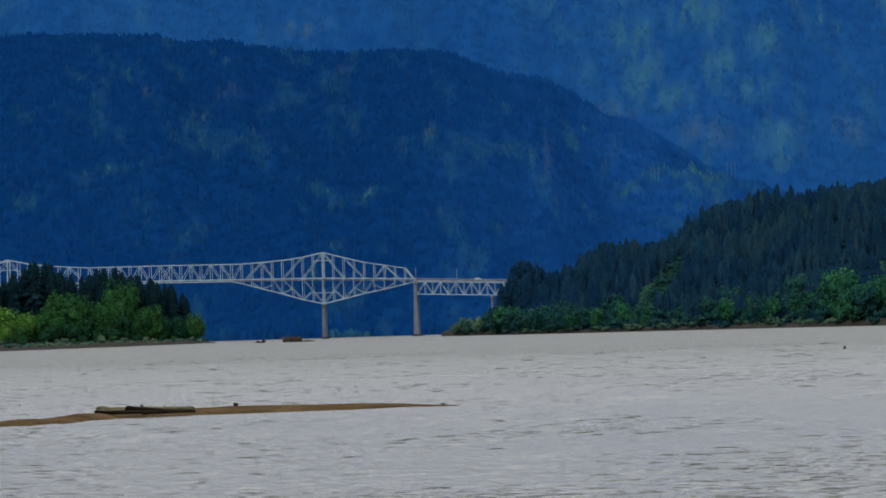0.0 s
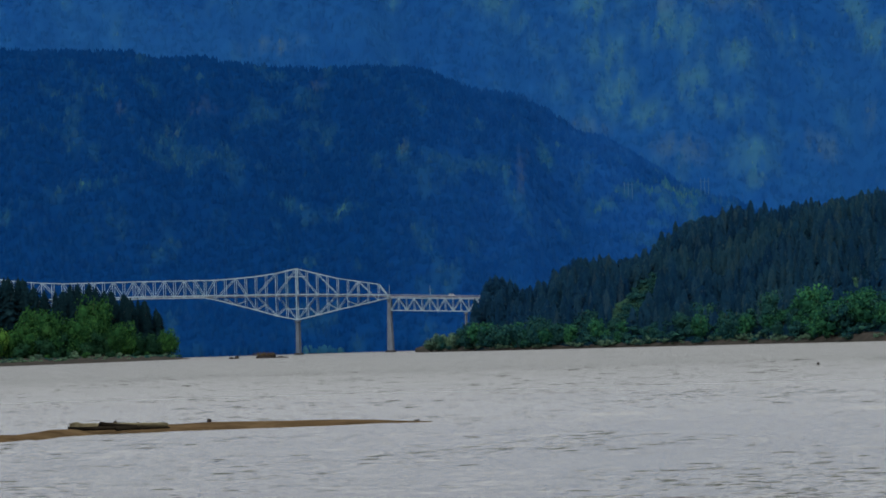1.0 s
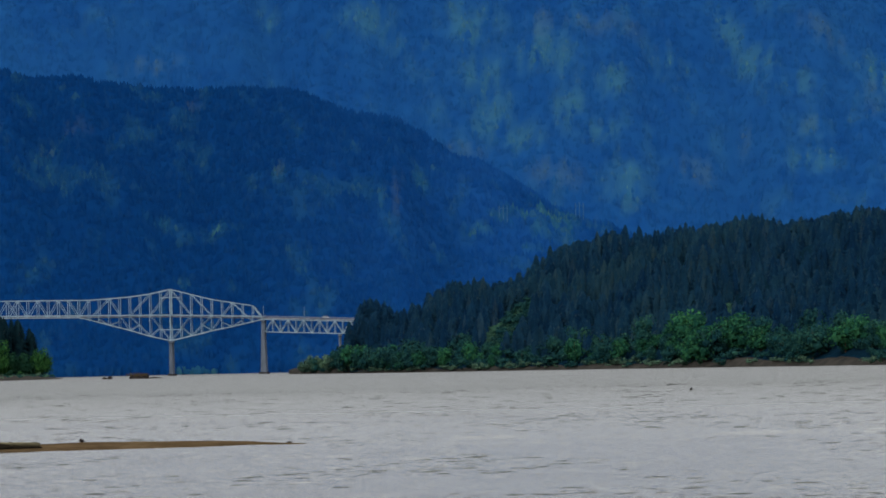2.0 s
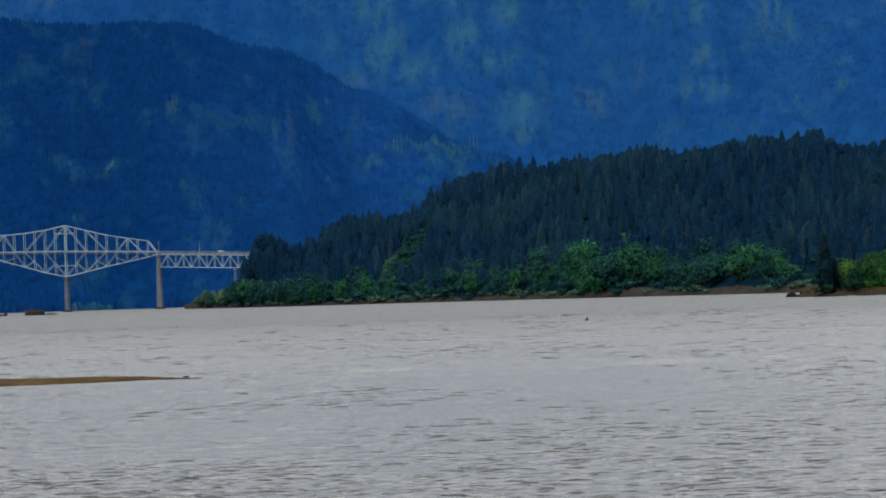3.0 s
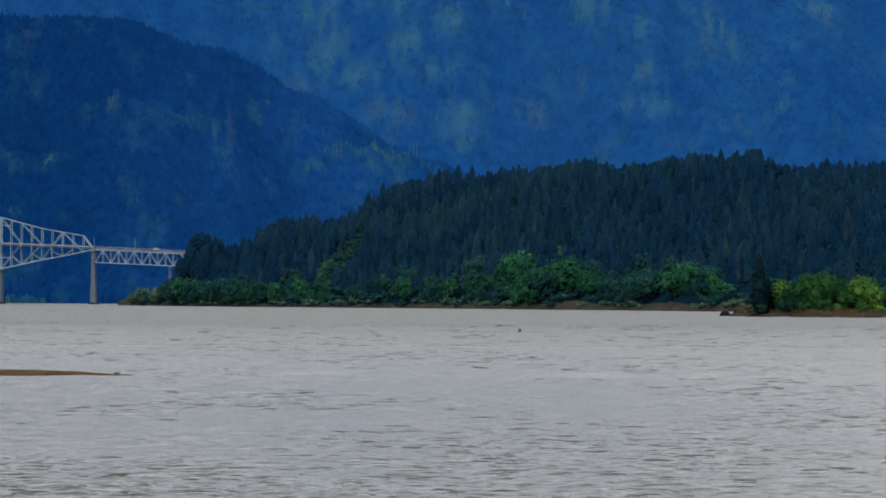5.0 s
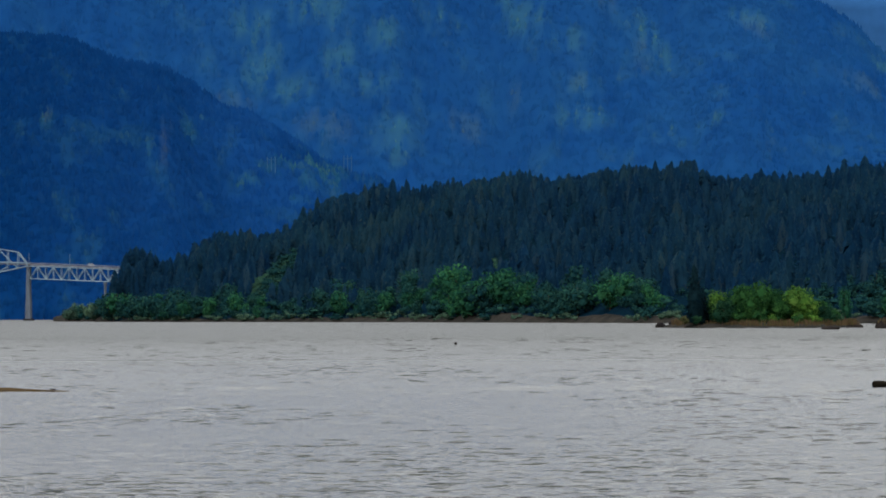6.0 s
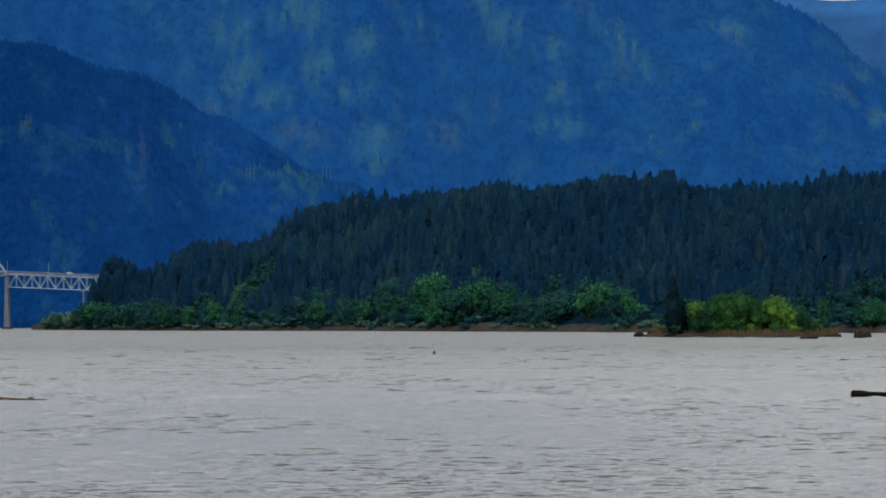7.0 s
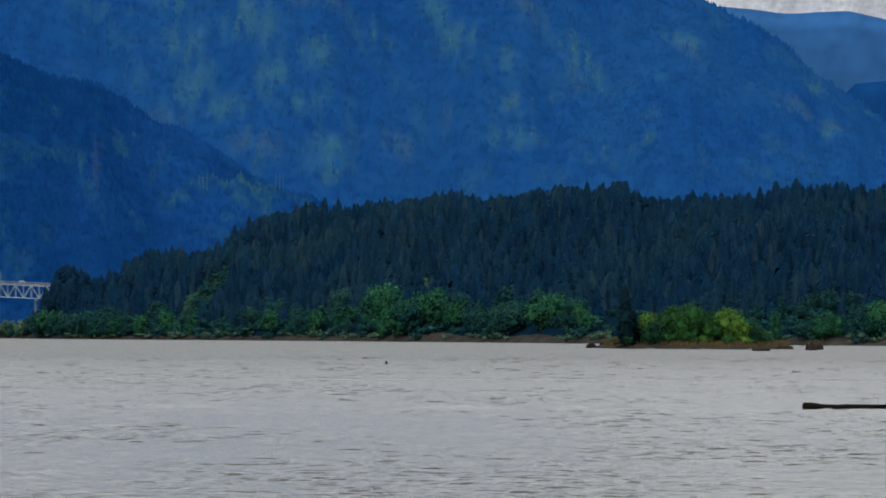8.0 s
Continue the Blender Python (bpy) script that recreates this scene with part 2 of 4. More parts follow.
def mesh_of(name, verts, tris, mat, smooth=False, normals=None):
    """A mesh from arrays of vertices and triangles."""
    v, f = np.asarray(verts, dtype=np.float32), np.asarray(tris, dtype=np.int32)
    if normals is not None:  # turn each leaf's front to the side it is lit from
        g = np.cross(v[f[:, 1]] - v[f[:, 0]], v[f[:, 2]] - v[f[:, 0]])
        back = (g * (normals[f[:, 0]] + normals[f[:, 1]] + normals[f[:, 2]])).sum(1) < 0
        f = np.where(back[:, None], f[:, ::-1], f)
    me = bpy.data.meshes.new(name)
    me.vertices.add(len(v))
    me.vertices.foreach_set("co", v.ravel())
    me.loops.add(f.size)
    me.loops.foreach_set("vertex_index", f.ravel())
    me.polygons.add(len(f))
    me.polygons.foreach_set("loop_start", np.arange(0, f.size, f.shape[1], dtype=np.int32))
    me.update(calc_edges=True)
    me.validate()
    if smooth:
        me.polygons.foreach_set("use_smooth", np.ones(len(f), dtype=bool))
    if normals is not None:
        me.polygons.foreach_set("use_smooth", np.ones(len(f), dtype=bool))
        me.normals_split_custom_set_from_vertices(normals.tolist())
    me.materials.append(mat)
    return me


def leaf_normals(v, up, out=1.0, centre=0.5):
    """Soft shading for foliage: sprays are lit as the crown that they make up."""
    n = np.stack([v[:, 0] * out, v[:, 1] * out, (v[:, 2] - centre) * out * 0.6], 1)
    n /= np.linalg.norm(n, axis=1)[:, None] + 1e-6
    n[:, 2] += up
    return n / np.linalg.norm(n, axis=1)[:, None]


def part(name, me, parent, label=""):
    ob = new(name, me)
    ob.parent = parent
    return tagged(ob, label)


def lattice(x, y, seed):
    """Smooth value noise in -1..1 on arrays."""
    xi, yi = np.floor(x).astype(np.int64), np.floor(y).astype(np.int64)
    fx, fy = x - xi, y - yi
    fx, fy = fx * fx * (3 - 2 * fx), fy * fy * (3 - 2 * fy)

    def h(a, b):
        k = (a * 374761393 + b * 668265263 + seed * 1442695041) & 0xFFFFFFFF
        k = ((k ^ (k >> 13)) * 1274126177) & 0xFFFFFFFF
        return ((k ^ (k >> 16)) & 0xFFFF) / 32767.5 - 1
    return (h(xi, yi) * (1 - fx) + h(xi + 1, yi) * fx) * (1 - fy) + (h(xi, yi + 1) * (1 - fx) + h(xi + 1, yi + 1) * fx) * fy


def rough(x, y, size, seed, octaves=4):
    return sum(lattice(x / size * 2 ** k, y / size * 2 ** k, seed + k) / 2 ** k for k in range(octaves))


def grid_tris(nr, nc):
    i = np.arange((nr - 1) * nc).reshape(nr - 1, nc)[:, :-1].ravel()
    return np.concatenate([np.stack([i, i + 1, i + nc + 1], 1), np.stack([i, i + nc + 1, i + nc], 1)])


def box_mesh(name, boxes, mat, bevel=0.0):
    """One mesh of boxes (x0, y0, z0, x1, y1, z1)."""
    bm = bmesh.new()
    for x0, y0, z0, x1, y1, z1 in boxes:
        m = Matrix.Translation(((x0 + x1) / 2, (y0 + y1) / 2, (z0 + z1) / 2)) @ Matrix.Diagonal((x1 - x0, y1 - y0, z1 - z0, 1))
        bmesh.ops.create_cube(bm, size=1, matrix=m)
    if bevel:
        bmesh.ops.bevel(bm, geom=bm.edges[:], offset=bevel, segments=1, affect="EDGES")
    return bm_mesh(name, bm, mat)


def bm_mesh(name, bm, mat):
    me = bpy.data.meshes.new(name)
    bm.to_mesh(me)
    bm.free()
    me.materials.append(mat)
    return me


def beam_mesh(name, points, wide, deep, mat):
    """A box member along a polyline in one vertical plane (constant y)."""
    bm = bmesh.new()
    rings = []
    for i, p in enumerate(points):
        p = Vector(p)
        a = Vector(points[max(i - 1, 0)])
        b = Vector(points[min(i + 1, len(points) - 1)])
        along = (b - a).normalized()
        side = along.cross(Vector((0, 1, 0)))
        side = side.normalized() if side.length > 1e-4 else Vector((1, 0, 0))
        across = along.cross(side).normalized()
        rings.append([bm.verts.new(p + side * deep / 2 * s + across * wide / 2 * c) for s, c in ((-1, -1), (1, -1), (1, 1), (-1, 1))])
    for r0, r1 in zip(rings, rings[1:]):
        for k in range(4):
            bm.faces.new((r0[k], r0[(k + 1) % 4], r1[(k + 1) % 4], r1[k]))
    bm.faces.new(rings[0][::-1])
    bm.faces.new(rings[-1])
    bmesh.ops.recalc_face_normals(bm, faces=bm.faces[:])
    return bm_mesh(name, bm, mat)


# ---- tree templates: vertices and triangles, one metre high ----
def conifer_shape(rng, whorls, arms, slim, taper=0.8):
    """A fir of whorls of drooping branch sprays round a dense crown, ragged in outline; a low taper gives a rounder head."""
    v, f = [], []
    lean = rng.uniform(-0.02, 0.02, 2)
    for k in range(whorls):
        t = k / whorls
        z = 0.06 + 0.90 * t
        r = slim * (1 - t) ** taper * rng.uniform(0.85, 1.12) + 0.012
        a0 = rng.uniform(0, 6.3)
        for s in range(arms):
            a = a0 + 6.2832 * (s + rng.uniform(-0.25, 0.25)) / arms
            q = r * rng.uniform(0.75, 1.2)
            c, d = math.cos(a), math.sin(a)
            w, drop = q * rng.uniform(0.12, 0.24), q * rng.uniform(0.1, 0.5)
            x0, y0 = lean[0] * z + c * q * 0.3, lean[1] * z + d * q * 0.3
            n = len(v)
            up = 0.9 / whorls
            v += [(x0, y0, z + up), (x0 + c * q * 0.4 - d * w, y0 + d * q * 0.4 + c * w, z - drop * 0.4), (x0 + c * q * 0.75, y0 + d * q * 0.75, z - drop),
                  (x0 + c * q * 0.4 + d * w, y0 + d * q * 0.4 - c * w, z - drop * 0.4)]
            f += [(n, n + 1, n + 2), (n, n + 2, n + 3)]
    levels = max(5, whorls // 4)
    n = len(v)
    for k in range(levels + 1):
        t = k / levels
        for q in range(7):
            a = 0.8976 * (q + 0.5 * (k % 2))
            r = (slim * 0.72 * (1 - t) ** (taper * 1.05) + 0.004) * rng.uniform(0.8, 1.15)
            v.append((r * math.cos(a) + lean[0] * t, r * math.sin(a) + lean[1] * t, 0.04 + 0.94 * t + rng.uniform(-0.02, 0.02)))
    for k in range(levels):
        for q in range(7):
            a, b = n + 7 * k + q, n + 7 * k + (q + 1) % 7
            f += [(a, b, b + 7), (a, b + 7, a + 7)]
    return np.array(v), np.array(f)


def clump_shape(rng, count, leaf, wide=0.42, flat=0.42, low=0.5, parts=13):
    """A broad-leaved crown of many small leaf sprays in several lobes, with gaps; the third array says how each spray is lit."""
    lobes = [(rng.uniform(-0.55, 0.55) * wide, rng.uniform(-0.55, 0.55) * wide, low + rng.uniform(-0.6, 0.62) * flat, rng.uniform(0.26, 0.6)) for _ in range(parts)]
    v, f, nn = [], [], []
    for lx, ly, lz, lr in lobes:
        k = len(v)
        for i in range(4):
            a = 0.5 + 0.75 * i
            for j in range(7):
                b, q = 0.8976 * (j + 0.5 * (i % 2)), lr * 0.5 * rng.uniform(0.8, 1.15)
                d = np.array([math.sin(a) * math.cos(b), math.sin(a) * math.sin(b), math.cos(a)])
                v.append(np.array([lx + q * wide * d[0], ly + q * wide * d[1], max(0.04, lz + q * flat * d[2])]))
                nn.append(d)
        v.append(np.array([lx, ly, lz + lr * flat * 0.5]))
        nn.append(np.array([0, 0, 1.0]))
        for j in range(7):
            f.append((k + j, k + (j + 1) % 7, k + 28))
            for i in range(3):
                p, q = k + 7 * i + j, k + 7 * i + (j + 1) % 7
                f += [(p, q, q + 7), (p, q + 7, p + 7)]
    for _ in range(count):
        lx, ly, lz, lr = lobes[rng.integers(len(lobes))]
        d = rng.normal(size=3)
        d /= np.linalg.norm(d)
        rad = rng.uniform(0.75, 1.25) * lr
        c = np.array([lx + d[0] * rad * wide, ly + d[1] * rad * wide, lz + d[2] * rad * flat])
        if c[2] < 0.03:
            continue
        e = d + rng.normal(size=3) * 0.55
        e /= np.linalg.norm(e)
        t = np.cross(e, rng.normal(size=3))
        t /= np.linalg.norm(t)
        u = np.cross(e, t)
        s = leaf * rng.uniform(0.6, 1.4)
        k = len(v)
        v += [c - t * s, c + u * s * 0.7 - e * s * 0.3, c + t * s, c - u * s * 0.7 - e * s * 0.3]
        nn += [d + rng.normal(size=3) * 0.35] * 4
        f += [(k, k + 1, k + 2), (k, k + 2, k + 3)]
    v, nn = np.array(v), np.array(nn)
    whole = (v - np.array([0, 0, low * 0.6])) / np.array([wide, wide, flat])  # the crown as a whole turns to the light
    return v, np.array(f), nn * 0.55 + whole / (np.linalg.norm(whole, axis=1)[:, None] + 1e-6) * 0.6


def soft_normals(shape, up, out, centre):
    if len(shape) == 3:
        n = shape[2] / (np.linalg.norm(shape[2], axis=1)[:, None] + 1e-6) + np.array([0, 0, up * 0.5])
        return n / np.linalg.norm(n, axis=1)[:, None]
    return leaf_normals(shape[0] / np.array([0.4, 0.4, 1.0]), up, out, centre)


def tip_shape(rng, slim, sides=4, dome=0.0):
    """The top of a far tree as it stands out of the canopy."""
    v, f = [], []
    a0 = rng.uniform(0, 6.3)
    for z, r in ((-0.75, 1.15), (0.5 + 0.15 * dome, 0.55 + 0.3 * dome)):
        for k in range(sides):
            a, q = a0 + 6.2832 * k / sides, slim * r * rng.uniform(0.75, 1.25)
            v.append((q * math.cos(a), q * math.sin(a), z + rng.uniform(-0.08, 0.08)))
    v.append((rng.uniform(-0.05, 0.05), rng.uniform(-0.05, 0.05), 1.0))
    for k in range(sides):
        a, b = k, (k + 1) % sides
        f += [(a, b, b + sides), (a, b + sides, a + sides), (a + sides, b + sides, 2 * sides)]
    return np.array(v), np.array(f)


def stand(shapes, places, rng, up, out, centre):
    """Joins many trees: places are rows of x, y, z, height, width factor."""
    vs, fs, ns, n = [], [], [], 0
    soft = [soft_normals(shape, up, out, centre) for shape in shapes]
    for x, y, z, h, w in places:
        i = rng.integers(len(shapes))
        v, f, q = shapes[i][0], shapes[i][1], soft[i]
        a = rng.uniform(0, 6.2832)
        c, s = math.cos(a), math.sin(a)
        vs.append(np.stack([x + (v[:, 0] * c - v[:, 1] * s) * h * w, y + (v[:, 0] * s + v[:, 1] * c) * h * w, z + v[:, 2] * h], 1))
        ns.append(np.stack([q[:, 0] * c - q[:, 1] * s, q[:, 0] * s + q[:, 1] * c, q[:, 2]], 1))
        fs.append(f + n)
        n += len(v)
    return np.concatenate(vs), np.concatenate(fs), np.concatenate(ns), [len(q) for q in vs]


# ---- large structure: river bed, water, hills and mountains ----
def curve(stops):
    xs, ys = zip(*stops)
    return lambda b: np.interp(b, xs, ys)


def make_bed():
    xs = np.concatenate([np.linspace(-9000, -600, 22), np.linspace(-500, 500, 41), np.linspace(600, 9000, 22)])
    ys = np.concatenate([np.linspace(-9000, -200, 18), np.linspace(-150, 200, 36), np.linspace(300, 9000, 40)])
    x, y = np.meshgrid(xs, ys)
    z = -4 + 7.4 * np.clip((70 - y) / 62, 0, 1) ** 0.7 + 0.25 * rough(x, y, 30, 3)
    me = mesh_of("ground", np.stack([x, y, z], 2).reshape(-1, 3), grid_tris(len(ys), len(xs)), BED, True)
    tagged(new("ground", me), "brown river bed and bank under the water", "ground", kind="structure")


def waves(x, y):
    """The low swell and chop of the open water, growing with distance to fit the camera's view."""
    d = np.hypot(x, y)
    far_off, mid_off = np.clip((d - 480) / 300, 0, 1), np.clip((d - 190) / 120, 0, 1)
    steep = lambda q, low: np.clip((q - low) / 0.10, 0, 1)
    middle = steep(rough(x * 0.45, y, 0.7, 63, 2), 0.50)
    broad = steep(rough(x * 0.40, y, 2.0, 65, 2), 0.46)
    small = rough(x * 0.6, y, 0.6, 71, 2)
    gusts = np.clip(0.92 + 0.35 * rough(x * 0.5, y * 0.12, 3.0, 73, 3), 0.45, 1.4)
    crest = gusts * (0.09 * middle * mid_off * (1 - far_off) + 0.26 * broad * far_off)
    shoal = np.exp(-((d - 313) / 4.0) ** 2) * (x > -29) * np.clip(rough(x * 0.25, y * 0.6, 2.0, 67, 2) + 0.05, 0, 1)
    calm = 1 - 0.75 * np.exp(-((d - 302) / 13) ** 2) * (x < -28)  # flattened at the bar so that its edge shows clear to the camera
    return (crest + 0.16 * shoal + 0.03 * small) * calm - 0.03


def make_water():
    dip = np.concatenate([np.linspace(14, 2.9, 24)[:-1], np.arange(2.9, 1.4, -0.006), np.arange(1.4, 0.16, -0.0048)])
    dist = np.concatenate([EYE.z / np.tan(np.radians(dip)), [1900, 2100, 2400, 2900, 3300, 4200, 6000, 9000]])
    bear = np.concatenate([[-90, -60, -40, -25, -15], np.arange(-11.3, 6.0, 0.058), [9, 15, 25, 40, 60, 90]])
    b, r = np.meshgrid(np.radians(bear), dist)
    x, y = r * np.sin(b), r * np.cos(b)
    z = waves(x, y) * np.clip((r - 60) / 40, 0, 1) * np.clip((2400 - r) / 1200, 0, 1)
    me = mesh_of("water", np.stack([x, y, z], 2).reshape(-1, 3), grid_tris(len(dist), len(bear)), WATER, True)
    tagged(new("water", me), "grey choppy river water with small dark wavelets", "water", kind="structure")


def make_wavelets(count=26000):
    """Short steep wind wavelets, each a tapered ridge facing the camera, spread and sized to fit its view; larger ones
    are rare.
    """
    q = np.random.default_rng(29)
    dip = 0.30 + 2.6 * q.uniform(0, 1, count) ** 1.25
    b, d = np.radians(q.uniform(-11.2, 5.9, count)), EYE.z / np.tan(np.radians(dip))
    x, y = d * np.sin(b), d * np.cos(b)
    gust = rough(x * 0.10, y * 0.04, 1.6, 75, 3)
    keep = (gust > q.uniform(-0.8, 1.0, count)) & ~((d > 279) & (d < 322) & (b < radians(-5.1)))
    x, y, d = x[keep], y[keep], d[keep]
    n = len(x)
    big = q.uniform(0, 1, n) ** 5
    size = np.interp(d, [100, 300, 800], [0.75, 1.25, 2.2])
    length = size * (0.22 + 0.85 * big + 0.2 * q.uniform(0, 1, n))
    high = np.interp(d, [100, 300, 800], [0.0105, 0.021, 0.042]) * (0.45 + 1.5 * big + 0.5 * q.uniform(0, 1, n))
    turn = q.normal(0, 0.12, n)
    lean = 0.75 + 1.6 * q.uniform(0, 1, n) ** 2  # gentler ones show fainter
    cols = 7
    t = np.linspace(0, 1, cols)
    arch = np.sin(np.pi * t) ** 0.7
    v = np.zeros((n, 3, cols, 3))
    bow = q.uniform(-0.25, 0.25, n)
    for row, (ahead, lift) in enumerate(((-1.0, -0.15), (0.0, 1.0), (5.0, -0.4))):
        along = (t[None] - 0.5) * length[:, None]
        jag = 1 + 0.3 * q.uniform(-1, 1, (n, cols))
        back = high[:, None] * ahead * (lean[:, None] if row == 0 else 1) * (0.4 + 0.6 * arch) + bow[:, None] * length[:, None] * (t[None] - 0.5) ** 2
        v[:, row, :, 0] = x[:, None] + along * np.cos(turn)[:, None] - back * np.sin(turn)[:, None]
        v[:, row, :, 1] = y[:, None] + along * np.sin(turn)[:, None] + back * np.cos(turn)[:, None]
        v[:, row, :, 2] = high[:, None] * (lift * arch * (jag if row == 1 else 1)) - 0.02
    tri = grid_tris(3, cols)
    f = (tri[None] + (np.arange(n) * 3 * cols)[:, None, None]).reshape(-1, 3)
    tagged(new("wavelets", mesh_of("wavelets", v.reshape(-1, 3), f, WATER, False)), "small steep dark wavelets raised by the wind", "waves", kind="stuff")


class Slope:
    """A hillside seen across the river: shore and crest distances and crest height by bearing."""

    def __init__(self, name, label, shore, crest, height, span, mat, power=1.0, lump=8.0, seed=1, foot=0.0, rows=60, cols=220, back=1.25, gully=0.0):
        self.shore, self.crest, self.height, self.span, self.power = curve(shore), curve(crest), curve(height), span, power
        self.lump, self.seed, self.foot, self.back, self.gully = lump, seed, foot, back, gully
        b, s = np.meshgrid(np.linspace(*span, cols), np.linspace(-0.06, back, rows))
        x, y, z = self.at(b, s)
        self.net = b.ravel(), s.ravel()
        tri = grid_tris(rows, cols)
        self.ob = tagged(new(name, mesh_of(name, np.stack([x, y, z], 2).reshape(-1, 3), tri, mat, True)), label, "hillside", kind="structure")

    def at(self, b, s):
        ds, dc = self.shore(b), self.crest(b)
        r = ds + s * (dc - ds)
        top = 5 + dc * np.tan(np.radians(self.height(b)))
        t = np.clip(s, 0, 1)
        z = self.foot + (top - self.foot) * (1 - (1 - t) ** self.power) - np.clip(s - 1, 0, 9) * top
        x, y = r * np.sin(np.radians(b)), r * np.cos(np.radians(b))
        z = z + self.lump * rough(x, y, self.lump * 14, self.seed) * np.clip(t * 4, 0, 1) * np.clip((1.05 - s) * 4, 0.15, 1)
        z = z + self.gully * (0.5 - np.abs(rough(b + 0.25 * s, s * 0.35, 0.9, self.seed + 5, 3))) * np.clip(s * 3, 0, 1) * np.clip((1.05 - s) * 4, 0.15, 1)
        # below the waterline in front of the shore
        return x, y, np.where((s < 0) | (s >= self.back - 1e-6), -5.0, np.maximum(z, np.where(s > 0.01, 0.8, 0.0)))


    def level(self, b, angle):
        """The share of the way up at which the slope stands at that height angle."""
        s = np.linspace(0, 1, 120)
        x, y, z = self.at(np.full(120, float(b)), s)
        return float(np.interp(angle, np.maximum.accumulate(np.degrees(np.arctan2(z - 5, np.hypot(x, y)))), s))


make_bed()
make_water()
make_wavelets()
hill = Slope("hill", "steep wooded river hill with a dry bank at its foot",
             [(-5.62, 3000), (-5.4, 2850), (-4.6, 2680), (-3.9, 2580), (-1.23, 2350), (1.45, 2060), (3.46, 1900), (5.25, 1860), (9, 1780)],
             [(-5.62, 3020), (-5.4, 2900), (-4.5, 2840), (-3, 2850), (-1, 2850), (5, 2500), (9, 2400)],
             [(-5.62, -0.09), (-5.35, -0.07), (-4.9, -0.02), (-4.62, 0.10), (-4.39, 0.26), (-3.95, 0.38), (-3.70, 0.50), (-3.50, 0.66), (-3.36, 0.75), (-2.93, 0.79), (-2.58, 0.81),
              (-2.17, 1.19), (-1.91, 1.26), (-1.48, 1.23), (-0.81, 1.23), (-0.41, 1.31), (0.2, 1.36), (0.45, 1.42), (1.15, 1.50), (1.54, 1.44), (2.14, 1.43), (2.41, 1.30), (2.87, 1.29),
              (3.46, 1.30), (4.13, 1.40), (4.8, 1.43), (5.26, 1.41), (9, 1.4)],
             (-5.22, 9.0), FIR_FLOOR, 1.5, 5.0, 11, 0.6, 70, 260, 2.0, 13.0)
ridge = Slope("mountain_1", "dark fir-covered mountain ridge across the river, coloured blue for haze",
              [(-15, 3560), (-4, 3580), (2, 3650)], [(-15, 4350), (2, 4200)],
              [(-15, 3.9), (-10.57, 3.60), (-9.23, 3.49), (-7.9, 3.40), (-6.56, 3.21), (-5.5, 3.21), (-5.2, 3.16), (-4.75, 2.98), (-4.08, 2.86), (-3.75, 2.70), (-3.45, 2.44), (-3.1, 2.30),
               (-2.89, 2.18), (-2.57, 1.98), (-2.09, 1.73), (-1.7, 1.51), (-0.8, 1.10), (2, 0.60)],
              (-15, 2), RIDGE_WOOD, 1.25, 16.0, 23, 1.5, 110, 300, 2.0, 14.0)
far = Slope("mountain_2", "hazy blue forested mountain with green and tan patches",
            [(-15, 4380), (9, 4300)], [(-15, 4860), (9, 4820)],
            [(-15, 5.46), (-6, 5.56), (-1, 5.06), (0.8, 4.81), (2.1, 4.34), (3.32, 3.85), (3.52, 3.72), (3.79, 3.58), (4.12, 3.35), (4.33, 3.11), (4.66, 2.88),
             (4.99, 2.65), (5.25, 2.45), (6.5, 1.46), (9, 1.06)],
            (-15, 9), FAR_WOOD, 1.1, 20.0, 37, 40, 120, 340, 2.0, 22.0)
third = Slope("mountain_3", "mountain shoulder behind the far mountain, coloured blue for haze", [(3.5, 4880), (11, 4880)], [(3.5, 4940), (11, 4930)],
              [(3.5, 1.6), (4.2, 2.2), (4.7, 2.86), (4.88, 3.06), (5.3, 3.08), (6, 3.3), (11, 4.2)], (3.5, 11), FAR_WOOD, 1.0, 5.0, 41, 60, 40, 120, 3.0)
pale = Slope("mountain_4", "distant mountain under low cloud, coloured pale blue for haze", [(0, 4950), (13, 4950)], [(0, 4975), (13, 4970)],
             [(0, 4.0), (3.3, 3.96), (4.1, 3.90), (4.8, 3.91), (5.3, 3.79), (6, 3.9), (13, 4.1)], (0, 13), HAZED_SLOPE, 1.0, 7.0, 43, 100, 40, 160, 3.0)


# ---- the woods, too many to count ----
def scatter(slope, rng, count, span, band, low, high, wide=(0.85, 1.15), keep=None, sunk=0.1):
    b, s = rng.uniform(*span, count), rng.uniform(*band, count)
    if keep is not None:
        k = keep(b, s)
        b, s = b[k], s[k]
    x, y, z = slope.at(b, s)
    h, w = rng.uniform(low, high, len(b)) * rng.choice([0.75, 0.9, 1.0, 1.08], len(b)), rng.uniform(*wide, len(b))
    return list(zip(x, y, z - h * sunk, h, w))


def marked(me, marks):
    for name, values in marks.items():
        me.attributes.new(name, "FLOAT", "POINT").data.foreach_set("value", np.asarray(values, dtype=np.float32))


def woods(name, label, shapes, places, mat, rng, up=0.6, out=1.0, centre=0.3, marks=None, aspect=None):
    v, f, n, counts = stand(shapes, places, rng, up, out, centre)
    if aspect is not None:  # normals bent to one direction flatten the canopy's shading, as haze would
        n = n * (3, 3, 0) + aspect
        n /= np.linalg.norm(n, axis=1)[:, None]
    me = mesh_of(name, v, f, mat, True, n)
    marked(me, {k: np.repeat(q, counts) for k, q in (marks or {}).items()})
    tagged(new(name, me), label, "forest", kind="stuff")


rng = np.random.default_rng(7)
